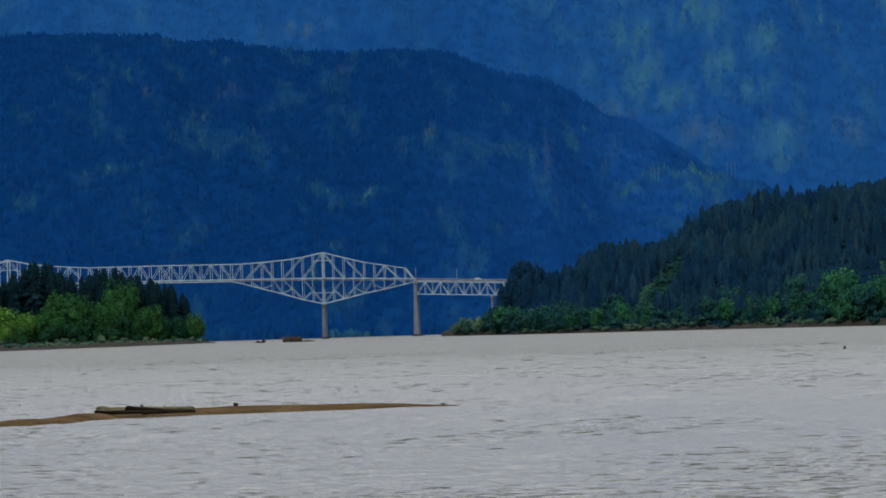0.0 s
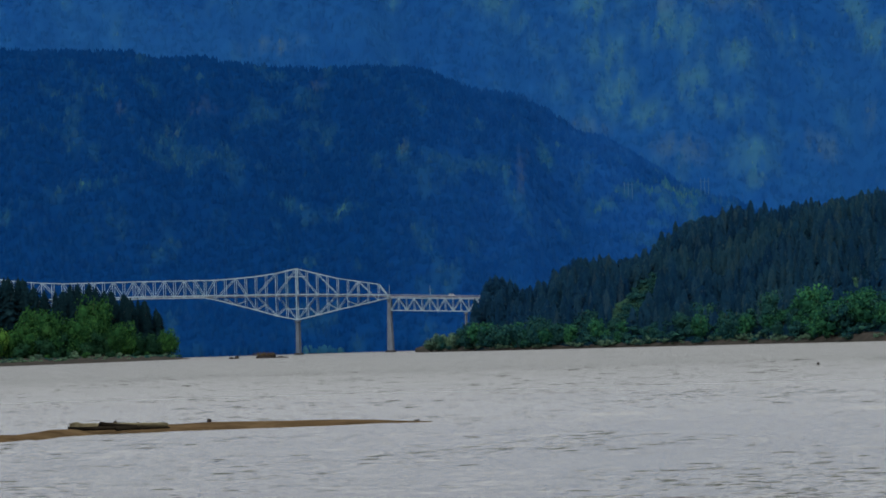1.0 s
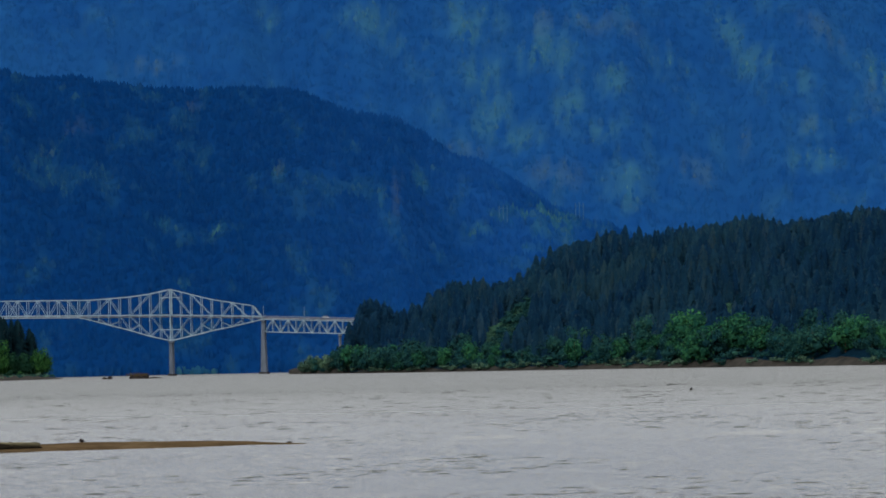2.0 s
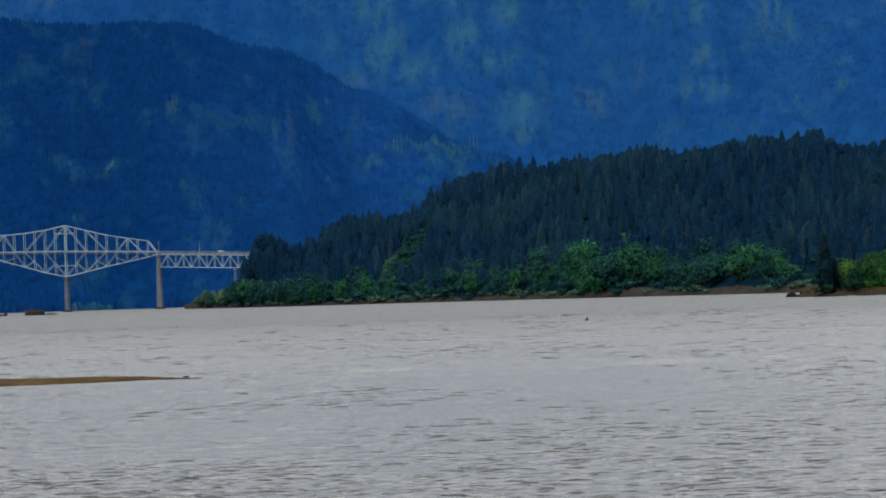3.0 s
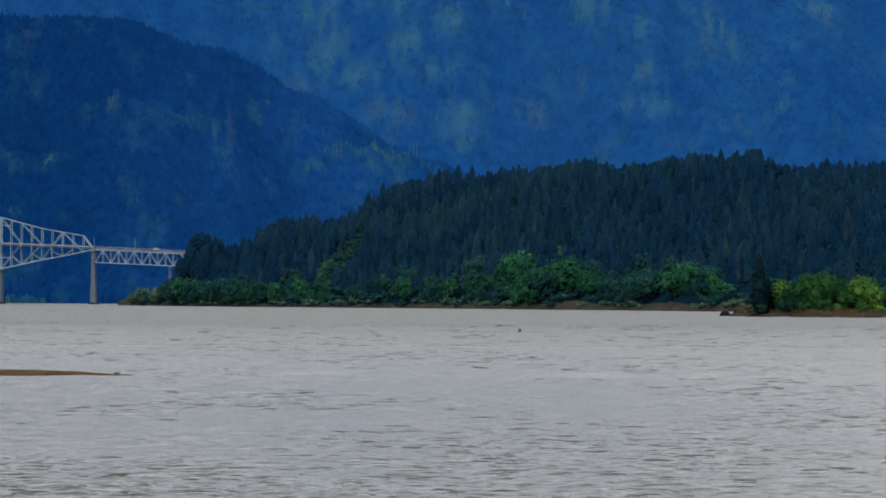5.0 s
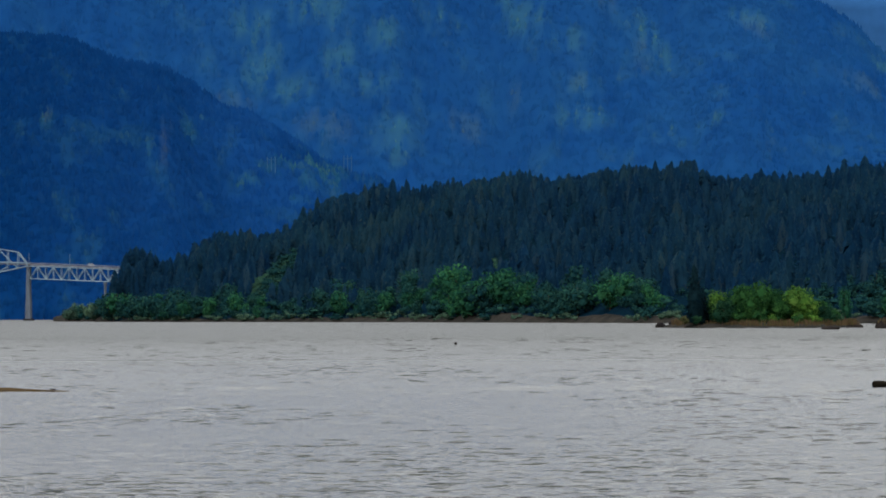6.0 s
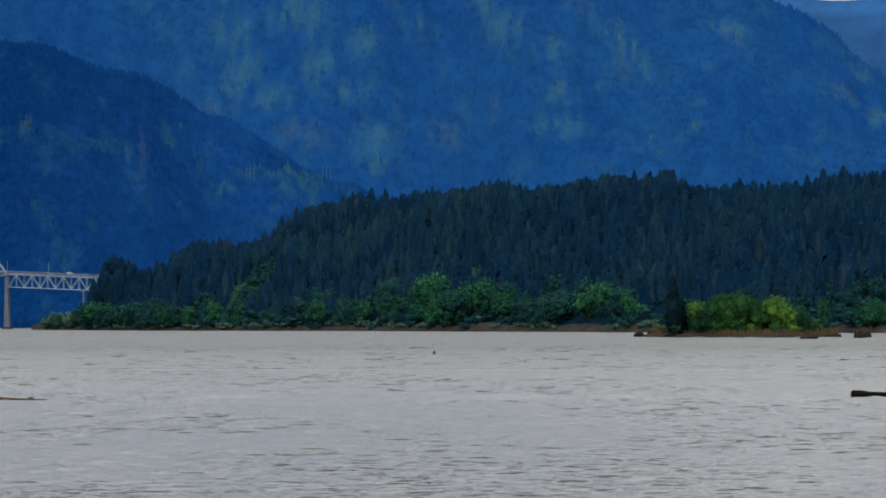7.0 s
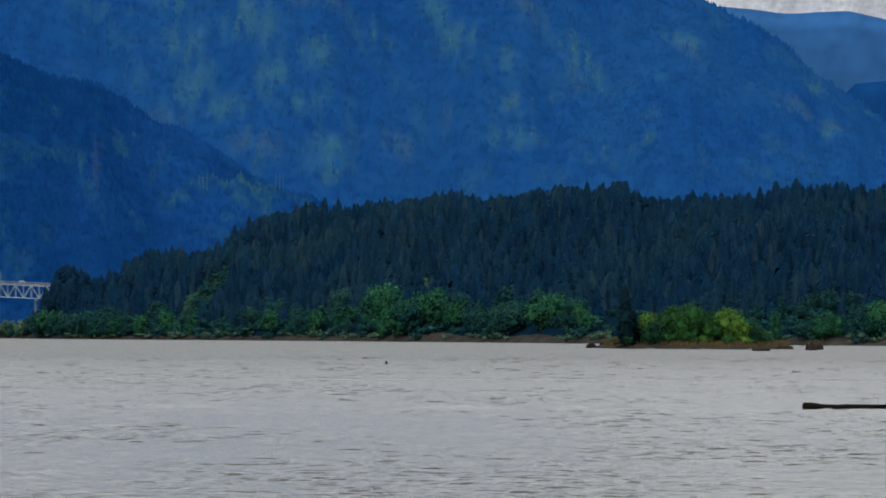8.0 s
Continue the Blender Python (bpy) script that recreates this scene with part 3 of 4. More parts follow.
FIRS = [conifer_shape(rng, 15, 6, rng.uniform(0.12, 0.16), 0.62) for _ in range(9)] + [conifer_shape(rng, 13, 6, rng.uniform(0.15, 0.19), 0.42) for _ in range(4)]
FAR_TREES = [tip_shape(rng, rng.uniform(0.15, 0.25)) for _ in range(12)] + [tip_shape(rng, rng.uniform(0.24, 0.34), 5, 0.7) for _ in range(4)]


MEADOW_LOW, MEADOW_HIGH = hill.level(-3.05, 0.16), hill.level(-2.66, 0.60)


def in_meadow(b, s):
    t = (s - MEADOW_LOW) / (MEADOW_HIGH - MEADOW_LOW)
    return (t > 0) & (t < 1) & (np.abs(b + 3.04 - 0.38 * t) + 0.06 * rough(b * 30, s * 30, 1.5, 19, 2) < 0.15 - 0.05 * t)


def below_meadow(b, s):
    """Low ground before the clearing, kept free of firs so that the camera sees in."""
    t = (s - MEADOW_LOW) / (MEADOW_HIGH - MEADOW_LOW)
    return (t <= 1) & (np.abs(b + 3.00 - 0.36 * (t + 0.25)) < 0.14)


def in_glade(b, s):
    """The small dry glade over the light green stand."""
    return (np.abs(b + 0.18) < 0.2) & (s > GLADE_LOW) & (s < GLADE_HIGH)


GLADE_LOW, GLADE_HIGH = hill.level(-0.18, 0.38), hill.level(-0.18, 0.56)


def stands(slope, rows, ragged=1.0):
    """Ragged stands on a slope, as a share in 0..1: rows of bearing, height angle, half width and half height in degrees, slant."""
    spots = [(b, slope.level(b, a), w, max(slope.level(b, a + h) - slope.level(b, a), 0.008), k) for b, a, w, h, k in rows]

    def share(b, s):
        most = np.zeros(len(b))
        for pb, ps, w, h, k in spots:
            u, v = (b - pb - k * (s - ps)) / (w * 1.5), (s - ps) / (h * 1.25)
            most = np.maximum(most, 1.15 - np.sqrt(u * u + v * v))
        # streaks run down the slope, and trees of both kinds mingle
        return np.clip(most * (0.8 + 1.3 * ragged * rough(b * 85, s * 105, 5.0, 17, 4)), 0, 1)
    return share


def scattered(b, s, seed, low):
    """Thin light stands in the gullies."""
    return np.clip(rough(b * 3.6, s * 13.0, 1.0, seed, 4) - low, 0, 0.5)


ridge_broad = stands(ridge, [(-8.26, 2.47, 0.12, 0.12, 0.4), (-10.23, 1.65, 0.2, 0.08, 0), (-9.15, 1.99, 0.25, 0.05, 0), (-6.88, 1.67, 0.15, 0.08, 0), (-6.24, 1.62, 0.2, 0.07, 0),
                             (-3.83, 2.21, 0.08, 0.12, 0), (-4.31, 1.98, 0.05, 0.15, 0), (-5.51, 2.3, 0.06, 0.15, 0), (-8.5, 3.12, 0.1, 0.08, 0), (-9.05, 3.1, 0.1, 0.1, 0)])
spur = stands(ridge, [(-3.27, 1.5, 0.08, 0.06, 0), (-3.1, 1.6, 0.1, 0.055, 0), (-2.9, 1.70, 0.12, 0.045, 0), (-2.6, 1.73, 0.2, 0.03, 0), (-2.3, 1.71, 0.2, 0.03, 0), (-2.1, 1.68, 0.12, 0.035, 0),
                      (-2.42, 1.57, 0.13, 0.08, 0), (-2.5, 1.32, 0.1, 0.05, 0), (-2.22, 1.6, 0.08, 0.08, 0)], 0.6)
ridge_dry = stands(ridge, [(-7.88, 2.87, 0.12, 0.12, 0), (-8.85, 2.88, 0.05, 0.1, 0), (-4.12, 2.06, 0.04, 0.18, 0), (-4.05, 2.2, 0.03, 0.1, 0), (-5.5, 2.35, 0.04, 0.12, 0), (-6.5, 3.1, 0.06, 0.05, 0),
                           (-8.24, 2.52, 0.08, 0.04, 0)])
far_broad = stands(far, [(-0.15, 3.85, 0.14, 0.3, -1.5), (0.17, 3.5, 0.2, 0.2, -2.5), (0.4, 3.27, 0.15, 0.12, -2), (0.77, 3.2, 0.15, 0.15, 0), (0.8, 2.68, 0.2, 0.15, 0), (0.8, 2.33, 0.28, 0.16, 0),
                         (1.64, 3.26, 0.12, 0.25, -1.5), (1.88, 3.0, 0.07, 0.2, -1.5), (1.85, 2.13, 0.25, 0.12, -2.5), (-1.4, 2.15, 0.18, 0.32, 0), (-1.37, 1.87, 0.12, 0.15, 0), (-3.1, 3.35, 0.2, 0.25, 0),
                         (-2.98, 2.9, 0.22, 0.35, 0.4), (-2.6, 2.6, 0.2, 0.18, 0), (-2.05, 2.97, 0.15, 0.3, 0), (-1.73, 2.69, 0.2, 0.15, 0), (-2.3, 3.7, 0.3, 0.25, 0), (-1.5, 3.35, 0.15, 0.2, 0),
                         (-0.84, 3.54, 0.2, 0.1, 0), (-3.2, 4.0, 0.3, 0.25, 0), (-4.4, 4.1, 0.25, 0.2, 0.5), (-5.63, 4.1, 0.12, 0.14, 0), (5.03, 2.6, 0.07, 0.35, -0.8), (4.59, 2.36, 0.12, 0.12, -1),
                         (2.4, 2.27, 0.12, 0.08, 0), (4.39, 2.87, 0.1, 0.12, 0), (2.85, 3.47, 0.2, 0.1, 0)])
far_dry = stands(far, [(-7.05, 3.62, 0.3, 0.08, 0), (-2.37, 4.02, 0.12, 0.15, 0), (-1.6, 3.98, 0.35, 0.12, 0), (0.98, 3.85, 0.2, 0.15, -0.5), (1.56, 2.97, 0.06, 0.18, 0.3), (0.02, 2.5, 0.05, 0.2, 0.3),
                       (-0.54, 2.2, 0.18, 0.16, 0), (-2.22, 2.25, 0.25, 0.16, 0), (-3.28, 2.53, 0.18, 0.1, 0), (4.3, 2.62, 0.35, 0.07, 0), (4.06, 2.64, 0.1, 0.06, 0), (1.58, 3.1, 0.08, 0.12, 0),
                       (0.82, 2.72, 0.12, 0.1, 0), (2.9, 3.4, 0.15, 0.1, 0)])
# third entry: haze put into the colour, stronger towards the right of the ridge
KINDS = {"ridge": (lambda b, s: np.maximum(np.maximum(ridge_broad(b, s) * 0.7, spur(b, s)), scattered(b, s, 81, 0.45) * 0.6), lambda b, s: ridge_dry(b, s) * 0.8,
                   lambda b, s: np.clip((b + 6.0) / 3.2, 0, 1) * np.clip(0.85 + 0.4 * rough(b * 2.0, s * 7.0, 1.0, 85, 4), 0, 1)),
         "far": (lambda b, s: np.maximum(far_broad(b, s) * 0.8, scattered(b, s, 83, 0.45) * 0.6), lambda b, s: far_dry(b, s) * 0.8, lambda b, s: np.clip(0.5 + 0.6 * rough(b * 1.6, s * 6.0, 1.0, 89, 4), 0, 1))}


def mountain_wood(name, label, slope, kinds, count, span, band, low, high, mat):
    """A closed wood on a mountain side, of which only the tips stand out; each tree is marked with its kind and haze
    tint, and the ground under it too.
    """
    b, s = rng.uniform(*span, count), rng.uniform(*band, count)
    x, y, z = slope.at(b, s)
    h, w = rng.uniform(low, high, count) * rng.choice([0.8, 0.9, 1.0, 1.08], count), rng.uniform(0.8, 1.2, count)
    mixed = rng.uniform(0.45, 1.0, count)
    broad, dry = kinds[0](b, s) * mixed, kinds[1](b, s) * mixed
    h = h * (1 - 0.35 * np.maximum(broad, dry))
    woods(name, label, FAR_TREES, list(zip(x, y, z - h * 0.5, h, w)), mat, rng, 10.0, 1.0, -0.2, {"broad": broad, "dry": dry, "haze_tint": kinds[2](b, s)}, np.array([0.0, -0.55, 0.83]))
    gb, gs = slope.net
    marked(slope.ob.data, {"broad": kinds[0](gb, gs) * 0.7, "dry": kinds[1](gb, gs) * 0.7, "haze_tint": kinds[2](gb, gs)})


def open_wood(b, s):
    return ~in_meadow(b, s) & ~below_meadow(b, s) & ~in_glade(b, s) & ((b > -4.3) | (s > 0.35))


woods("fir_forest", "dense dark green fir forest on the river hill, tinted blue for haze", FIRS,
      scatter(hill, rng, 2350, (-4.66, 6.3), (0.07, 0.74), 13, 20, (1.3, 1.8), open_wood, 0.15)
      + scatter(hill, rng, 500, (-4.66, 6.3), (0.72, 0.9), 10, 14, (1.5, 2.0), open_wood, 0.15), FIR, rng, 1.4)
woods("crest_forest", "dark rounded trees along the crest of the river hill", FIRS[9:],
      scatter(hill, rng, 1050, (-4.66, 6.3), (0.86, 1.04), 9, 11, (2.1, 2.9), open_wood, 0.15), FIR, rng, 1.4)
mountain_wood("ridge_forest", "dark fir forest with lighter stands on the ridge, coloured blue for haze", ridge, KINDS["ridge"], 27000, (-11.0, 0.0), (0.0, 1.02), 7, 13, RIDGE_WOOD)
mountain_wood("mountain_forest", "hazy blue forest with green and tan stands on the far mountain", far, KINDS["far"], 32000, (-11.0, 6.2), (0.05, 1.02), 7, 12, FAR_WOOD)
woods("far_bank_brush", "pale green brush along the far bank behind the bridge", FAR_TREES[12:],
      (brush := scatter(ridge, rng, 26, (-6.8, -6.3), (0.0, 0.008), 2, 3.5, (2.0, 3.5), None, 0.0)), RIDGE_WOOD, rng, 7.0, 1.0, -0.2, {"broad": np.full(len(brush), 0.6), "dry": np.zeros(len(brush))})
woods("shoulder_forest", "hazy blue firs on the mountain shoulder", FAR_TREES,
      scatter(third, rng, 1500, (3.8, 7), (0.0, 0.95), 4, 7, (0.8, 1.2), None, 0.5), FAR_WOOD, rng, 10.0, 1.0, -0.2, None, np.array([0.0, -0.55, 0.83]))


def low_cloud():
    """White cloud that rests on the distant mountain: one lumpy bank."""
    b, a = np.meshgrid(np.linspace(2.4, 9, 150), np.linspace(3.55, 4.7, 40))
    d = 4988 - 1.6 * np.clip(rough(b * 2.2, a * 4.0, 1.0, 93, 3), -1.2, 1.2)
    v = np.stack([d * np.sin(np.radians(b)), d * np.cos(np.radians(b)), 5 + d * np.tan(np.radians(a))], 2).reshape(-1, 3)
    tagged(new("low_cloud", mesh_of("low_cloud", v, grid_tris(40, 150), CLOUD, True)), "low white cloud on the distant mountain", "cloud", kind="stuff")


low_cloud()


# shore of the hill: a dry bank and low scrub
SCRUB = [clump_shape(rng, 110, 0.07, 0.6, 0.4, 0.4, 4) for _ in range(6)]


def make_shore_bank():
    b = np.linspace(-5.44, 7.0, 240)
    rows = [(-0.012, -1.0), (-0.004, 0.5), (0.004, 1.6), (0.016, 3.2), (0.05, 4.2)]
    pts = []
    for s, z in rows:
        r = hill.shore(b) + s * 500 + 5 * rough(b * 3, b * 0 + s * 9, 1.0, 51, 3)
        zz = z * np.clip(0.8 + 0.25 * rough(b * 4, b * 0, 1.0, 53, 3), 0.4, 1.2) if z > 0 else np.full(240, z)
        pts.append(np.stack([r * np.sin(np.radians(b)), r * np.cos(np.radians(b)), zz], 1))
    tagged(new("river_bank", mesh_of("river_bank", np.concatenate(pts), grid_tris(len(rows), 240), BANK, True)), "low dry brown bank at the foot of the hill", "bank", kind="structure")


make_shore_bank()
open_bank = lambda b: ((b > 0.8) & (b < 1.42)) | ((b > -0.3) & (b < 0.0))
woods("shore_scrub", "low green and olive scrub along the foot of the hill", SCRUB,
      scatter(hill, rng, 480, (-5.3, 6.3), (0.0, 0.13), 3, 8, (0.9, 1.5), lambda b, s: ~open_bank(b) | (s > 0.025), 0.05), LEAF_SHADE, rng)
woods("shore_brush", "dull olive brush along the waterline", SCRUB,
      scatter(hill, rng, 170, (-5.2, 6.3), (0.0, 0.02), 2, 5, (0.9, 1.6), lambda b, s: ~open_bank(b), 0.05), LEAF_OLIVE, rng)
woods("meadow_grass", "light olive grass and low brush in a clearing on the hill", SCRUB,
      scatter(hill, rng, 6000, (-3.3, -2.4), (0.0, 0.8), 2, 4, (1.2, 2.0), in_meadow, 0.1)[:330]
      + scatter(hill, rng, 3000, (-0.4, 0.1), (GLADE_LOW, GLADE_HIGH), 2, 4, (1.2, 2.0), in_glade, 0.1)[:90], GRASS, rng)
woods("meadow_brush", "green brush on the low ground before the clearing", SCRUB,
      scatter(hill, rng, 3000, (-3.4, -2.5), (0.02, 0.5), 4, 8, (0.9, 1.4), below_meadow, 0.05)[:150], LEAF_SHADE, rng)


# ---- the bridge ----
BRIDGE_Y, BRIDGE_WIDE, PANEL, TOWER_X = 3200.0, 9.5, 6.88, -383.4
top_anchor = curve([(0, 57.7), (2, 53.9), (4, 50.3), (6, 47.9), (8, 45.6)])
low_anchor = curve([(0, 23.4), (2, 26.4), (4, 29.5), (6, 32.0), (8, 34.9), (9, 36.5)])
top_river = curve([(0, 57.7), (2, 54.8), (4, 53.0), (6, 52.0), (8, 51.2), (15.5, 51.4)])
low_river = curve([(0, 23.4), (2, 26.4), (4, 30.6), (6, 34.4), (8, 38.2), (9, 39.6), (15.5, 39.9)])
deck_line = curve([(-40, 40.6), (-31, 41.6), (-15, 41.2), (0, 39.8), (9, 37.6), (20, 34.4), (40, 29.0)])


def node(n, top):
    """A joint of the truss at panel point n (0 and -31 are the towers, 9 and -40 the ends)."""
    if n >= 0:
        z = (top_anchor if top else low_anchor)(n)
    elif n <= -31:
        z = (top_anchor if top else low_anchor)(-31 - n) + 1.5
    else:
        k = min(-n, n + 31)
        z = (top_river if top else low_river)(k) + 1.5 * (-n / 31)
    return float(z)


def mid(n):
    return float(deck_line(n)) + 0.6


def make_bridge():
    bridge = tagged(new("steel_bridge"), "long silver-grey steel cantilever truss bridge on concrete piers", "bridge")
    bridge.location = (TOWER_X, BRIDGE_Y, 0)
    px = lambda n: n * PANEL
    for y in (0.0, BRIDGE_WIDE):
        P = lambda n, z: (px(n), y, z)
        tops = [P(9, node(9, False))] + [P(n, node(n, True)) for n in range(8, -40, -1)] + [P(-40, node(-40, False))]
        lows = [P(n, node(n, False)) for n in range(9, -41, -1)]
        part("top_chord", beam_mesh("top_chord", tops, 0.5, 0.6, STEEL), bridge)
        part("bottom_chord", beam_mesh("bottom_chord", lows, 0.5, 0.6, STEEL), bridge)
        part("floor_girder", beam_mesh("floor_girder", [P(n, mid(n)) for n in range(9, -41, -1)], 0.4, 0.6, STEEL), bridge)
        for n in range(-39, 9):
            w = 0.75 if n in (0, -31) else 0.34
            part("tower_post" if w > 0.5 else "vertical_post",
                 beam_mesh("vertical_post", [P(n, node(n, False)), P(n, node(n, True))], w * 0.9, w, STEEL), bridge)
        for base, sides in ((0, (1, -1)), (-31, (1, -1))):
            for d in sides:
                q = lambda k: base + d * k
                runs = [((0, 1), (2, 2)), ((2, 2), (0, 0)), ((2, 1), (4, 2)), ((4, 2), (2, 0)), ((1, 3), (2, 0)), ((3, 3), (4, 0)),
                        ((6, 1), (4, 0)), ((6, 1), (8, 0)), ((5, 3), (6, 0)), ((7, 3), (6, 0))]
                if (base == 0) == (d < 0):
                    runs += [((8, 1), (9, 0)), ((9, 0), (10, 1)), ((11, 1), (10, 0)), ((11, 1), (12, 0)), ((13, 1), (12, 0)), ((13, 1), (14, 0)), ((15, 1), (14, 0)), ((15, 1), (16, 0))]

                def z_of(k, kind):
                    n = q(k)
                    if kind == 1:
                        return node(n, True)
                    if kind == 0:
                        return node(n, False)
                    if kind == 2:
                        return mid(n)
                    return (mid(n) + node(n, False)) / 2
                for (k0, a0), (k1, a1) in runs:
                    part("diagonal", beam_mesh("diagonal", [P(q(k0), z_of(k0, a0)), P(q(k1), z_of(k1, a1))], 0.28, 0.33, STEEL), bridge)
    for n in range(-39, 9):
        z = node(n, True)
        part("cross_strut", beam_mesh("cross_strut", [(px(n), 0.5, z), (px(n), BRIDGE_WIDE - 0.5, z)], 0.5, 0.6, STEEL), bridge)
        part("floor_beam", beam_mesh("floor_beam", [(px(n), 0.3, mid(n) - 0.9), (px(n), BRIDGE_WIDE - 0.3, mid(n) - 0.9)], 0.5, 1.0, STEEL), bridge)
    for base in (0, -31):
        for zz in (52.0, 30.5):
            part("tower_strut", box_mesh("tower_strut", [(px(base - 1), -0.3, zz, px(base + 1), 0.3, zz + 0.5)], STEEL), bridge)
    # roadway
    def strip(z0, z1, y0, y1, mat, name, n0=-46, n1=19):
        v, f = [], []
        ns = list(range(n0, n1 + 1))
        for n in ns:
            z = float(deck_line(n))
            v += [(px(n), y0, z + z0), (px(n), y1, z + z0), (px(n), y1, z + z1), (px(n), y0, z + z1)]
        for i in range(len(ns) - 1):
            for k in range(4):
                a, b = 4 * i + k, 4 * i + (k + 1) % 4
                f += [(a, b, b + 4), (a, b + 4, a + 4)]
        return part(name, mesh_of(name, v, f, mat), bridge)
    strip(-0.75, -0.1, 0.9, BRIDGE_WIDE - 0.9, DECK_STEEL, "deck")
    strip(-0.1, 0.02, 1.3, BRIDGE_WIDE - 1.3, ASPHALT, "roadway")
    for y in (0.75, BRIDGE_WIDE - 0.9):
        strip(1.0, 1.12, y, y + 0.12, STEEL, "handrail")
        strip(0.45, 0.7, y, y + 0.1, DECK_STEEL, "guard_rail")
    # deck-truss approach
    half, depth = 5.2, 8.3
    x0 = px(9) + 1.2
    count = 14
    zz = lambda k: float(deck_line((x0 + k * half) / PANEL)) - 1.3
    for y in (0.6, BRIDGE_WIDE - 0.6):
        part("top_chord", beam_mesh("top_chord", [(x0 + k * half, y, zz(k)) for k in range(count)], 0.55, 0.6, STEEL), bridge)
        part("bottom_chord", beam_mesh("bottom_chord", [(x0 + k * half, y, zz(k) - depth) for k in range(count)], 0.55, 0.6, STEEL), bridge)
        for k in range(count - 1):
            a, b = (0, 1) if k % 2 else (1, 0)
            part("diagonal", beam_mesh("diagonal", [(x0 + k * half, y, zz(k) - depth * a), (x0 + (k + 1) * half, y, zz(k + 1) - depth * b)], 0.4, 0.46, STEEL), bridge)
            part("vertical_post", beam_mesh("vertical_post", [(x0 + k * half, y, zz(k) - depth), (x0 + k * half, y, zz(k))], 0.3, 0.36, STEEL), bridge)
    # piers
    def pier(x, top, wide_top, wide_low, legs=True, foot=True):
        bm = bmesh.new()
        spans = ((-0.6, 3.2), (BRIDGE_WIDE - 3.2, BRIDGE_WIDE + 0.6)) if legs else ((-0.6, BRIDGE_WIDE + 0.6),)
        for ya, yb in spans:
            lo = [bm.verts.new((x + sx * wide_low / 2, yy + (0.8 if yy == yb else -0.8), -4)) for sx, yy in ((-1, ya), (1, ya), (1, yb), (-1, yb))]
            hi = [bm.verts.new((x + sx * wide_top / 2, yy, top - 1.4)) for sx, yy in ((-1, ya), (1, ya), (1, yb), (-1, yb))]
            for k in range(4):
                bm.faces.new((lo[k], lo[(k + 1) % 4], hi[(k + 1) % 4], hi[k]))
            bm.faces.new(hi)
        bmesh.ops.bevel(bm, geom=bm.edges[:], offset=0.25, segments=1, affect="EDGES")
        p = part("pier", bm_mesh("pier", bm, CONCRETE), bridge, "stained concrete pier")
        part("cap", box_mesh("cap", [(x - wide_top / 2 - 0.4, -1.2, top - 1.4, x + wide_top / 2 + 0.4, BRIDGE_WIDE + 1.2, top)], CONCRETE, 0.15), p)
        if legs:
            part("web_wall", box_mesh("web_wall", [(x - wide_top * 0.3, 3.0, 0, x + wide_top * 0.3, BRIDGE_WIDE - 3.0, top - 1.4)], CONCRETE), p)
        if foot:
            part("footing", box_mesh("footing", [(x - wide_low / 2 - 1.0, -2.6, -4, x + wide_low / 2 + 1.0, BRIDGE_WIDE + 2.6, 1.3)], CONCRETE_WET, 0.3), p)
    pier(0, 23.0, 2.0, 2.7)
    pier(px(-31), 24.4, 2.0, 2.7)
    pier(px(9), 35.9, 1.9, 4.0)
    pier(px(-40), 37.4, 1.9, 4.0)
    pier(113.0, zz(10) - depth - 0.5, 0.9, 1.2, False, False)
    # lamp posts on the approach
    for x in (62.5, 89.8):
        z = float(deck_line(x / PANEL))
        lamp = part("lamp_post", box_mesh("lamp_post", [(x - 0.09, 0.6, z - 0.4, x + 0.09, 0.8, z + 7.4)], STEEL), bridge)
        part("lamp_arm", box_mesh("lamp_arm", [(x - 0.07, 0.6, z + 7.3, x + 0.07, 2.4, z + 7.5)], STEEL), lamp)


make_bridge()


def make_van():
    van = tagged(new("van"), "small white van on the bridge approach", "van")
    van.location = (TOWER_X + 104, BRIDGE_Y + 2.9, float(deck_line(104 / PANEL)) + 0.02)
    van.scale = (0.8, 0.8, 0.8)
    part("body", box_mesh("body", [(-2.6, -0.95, 0.45, 2.6, 0.95, 1.25), (-2.5, -0.9, 1.25, 1.5, 0.9, 2.3)], WHITE_PAINT, 0.12), van)
    for x in (-1.6, -0.2, 1.0):
        part("window", box_mesh("window", [(x - 0.45, -0.97, 1.4, x + 0.45, -0.88, 2.0)], DARK_GLASS), van)
    for x in (-1.7, 1.7):
        for y in (-0.9, 0.9):
            bm = bmesh.new()
            bmesh.ops.create_cone(bm, cap_ends=True, segments=16, radius1=0.36, radius2=0.36, depth=0.24, matrix=Matrix.Translation((x, y, 0.36)) @ Matrix.Rotation(math.pi / 2, 4, "X"))
            part("wheel", bm_mesh("wheel", bm, DARK_GLASS), van)


make_van()


def make_pylon(bearing, angle, posts, gap, high):
    """A timber line pole structure of tall poles with a cross arm, on the mountain spur."""
    s = ridge.level(bearing, angle)
    x, y, z = (float(q) for q in ridge.at(np.array(bearing), np.array(s)))
    ob = tagged(new("transmission_tower"), "pale multi-pole power line tower on a mountain spur", "power pole", "power line towers")
    ob.location = (x, y, z)
    for k in range(posts):
        px = (k - (posts - 1) / 2) * gap
        part("pole", beam_mesh("pole", [(px, 0, -4), (px, 0, high)], 0.5, 0.5, POLE), ob)
    half = (posts - 1) / 2 * gap
    part("cross_arm", beam_mesh("cross_arm", [(-half - 1.0, 0, high * 0.82), (half + 1.0, 0, high * 0.82)], 0.3, 0.35, POLE), ob)


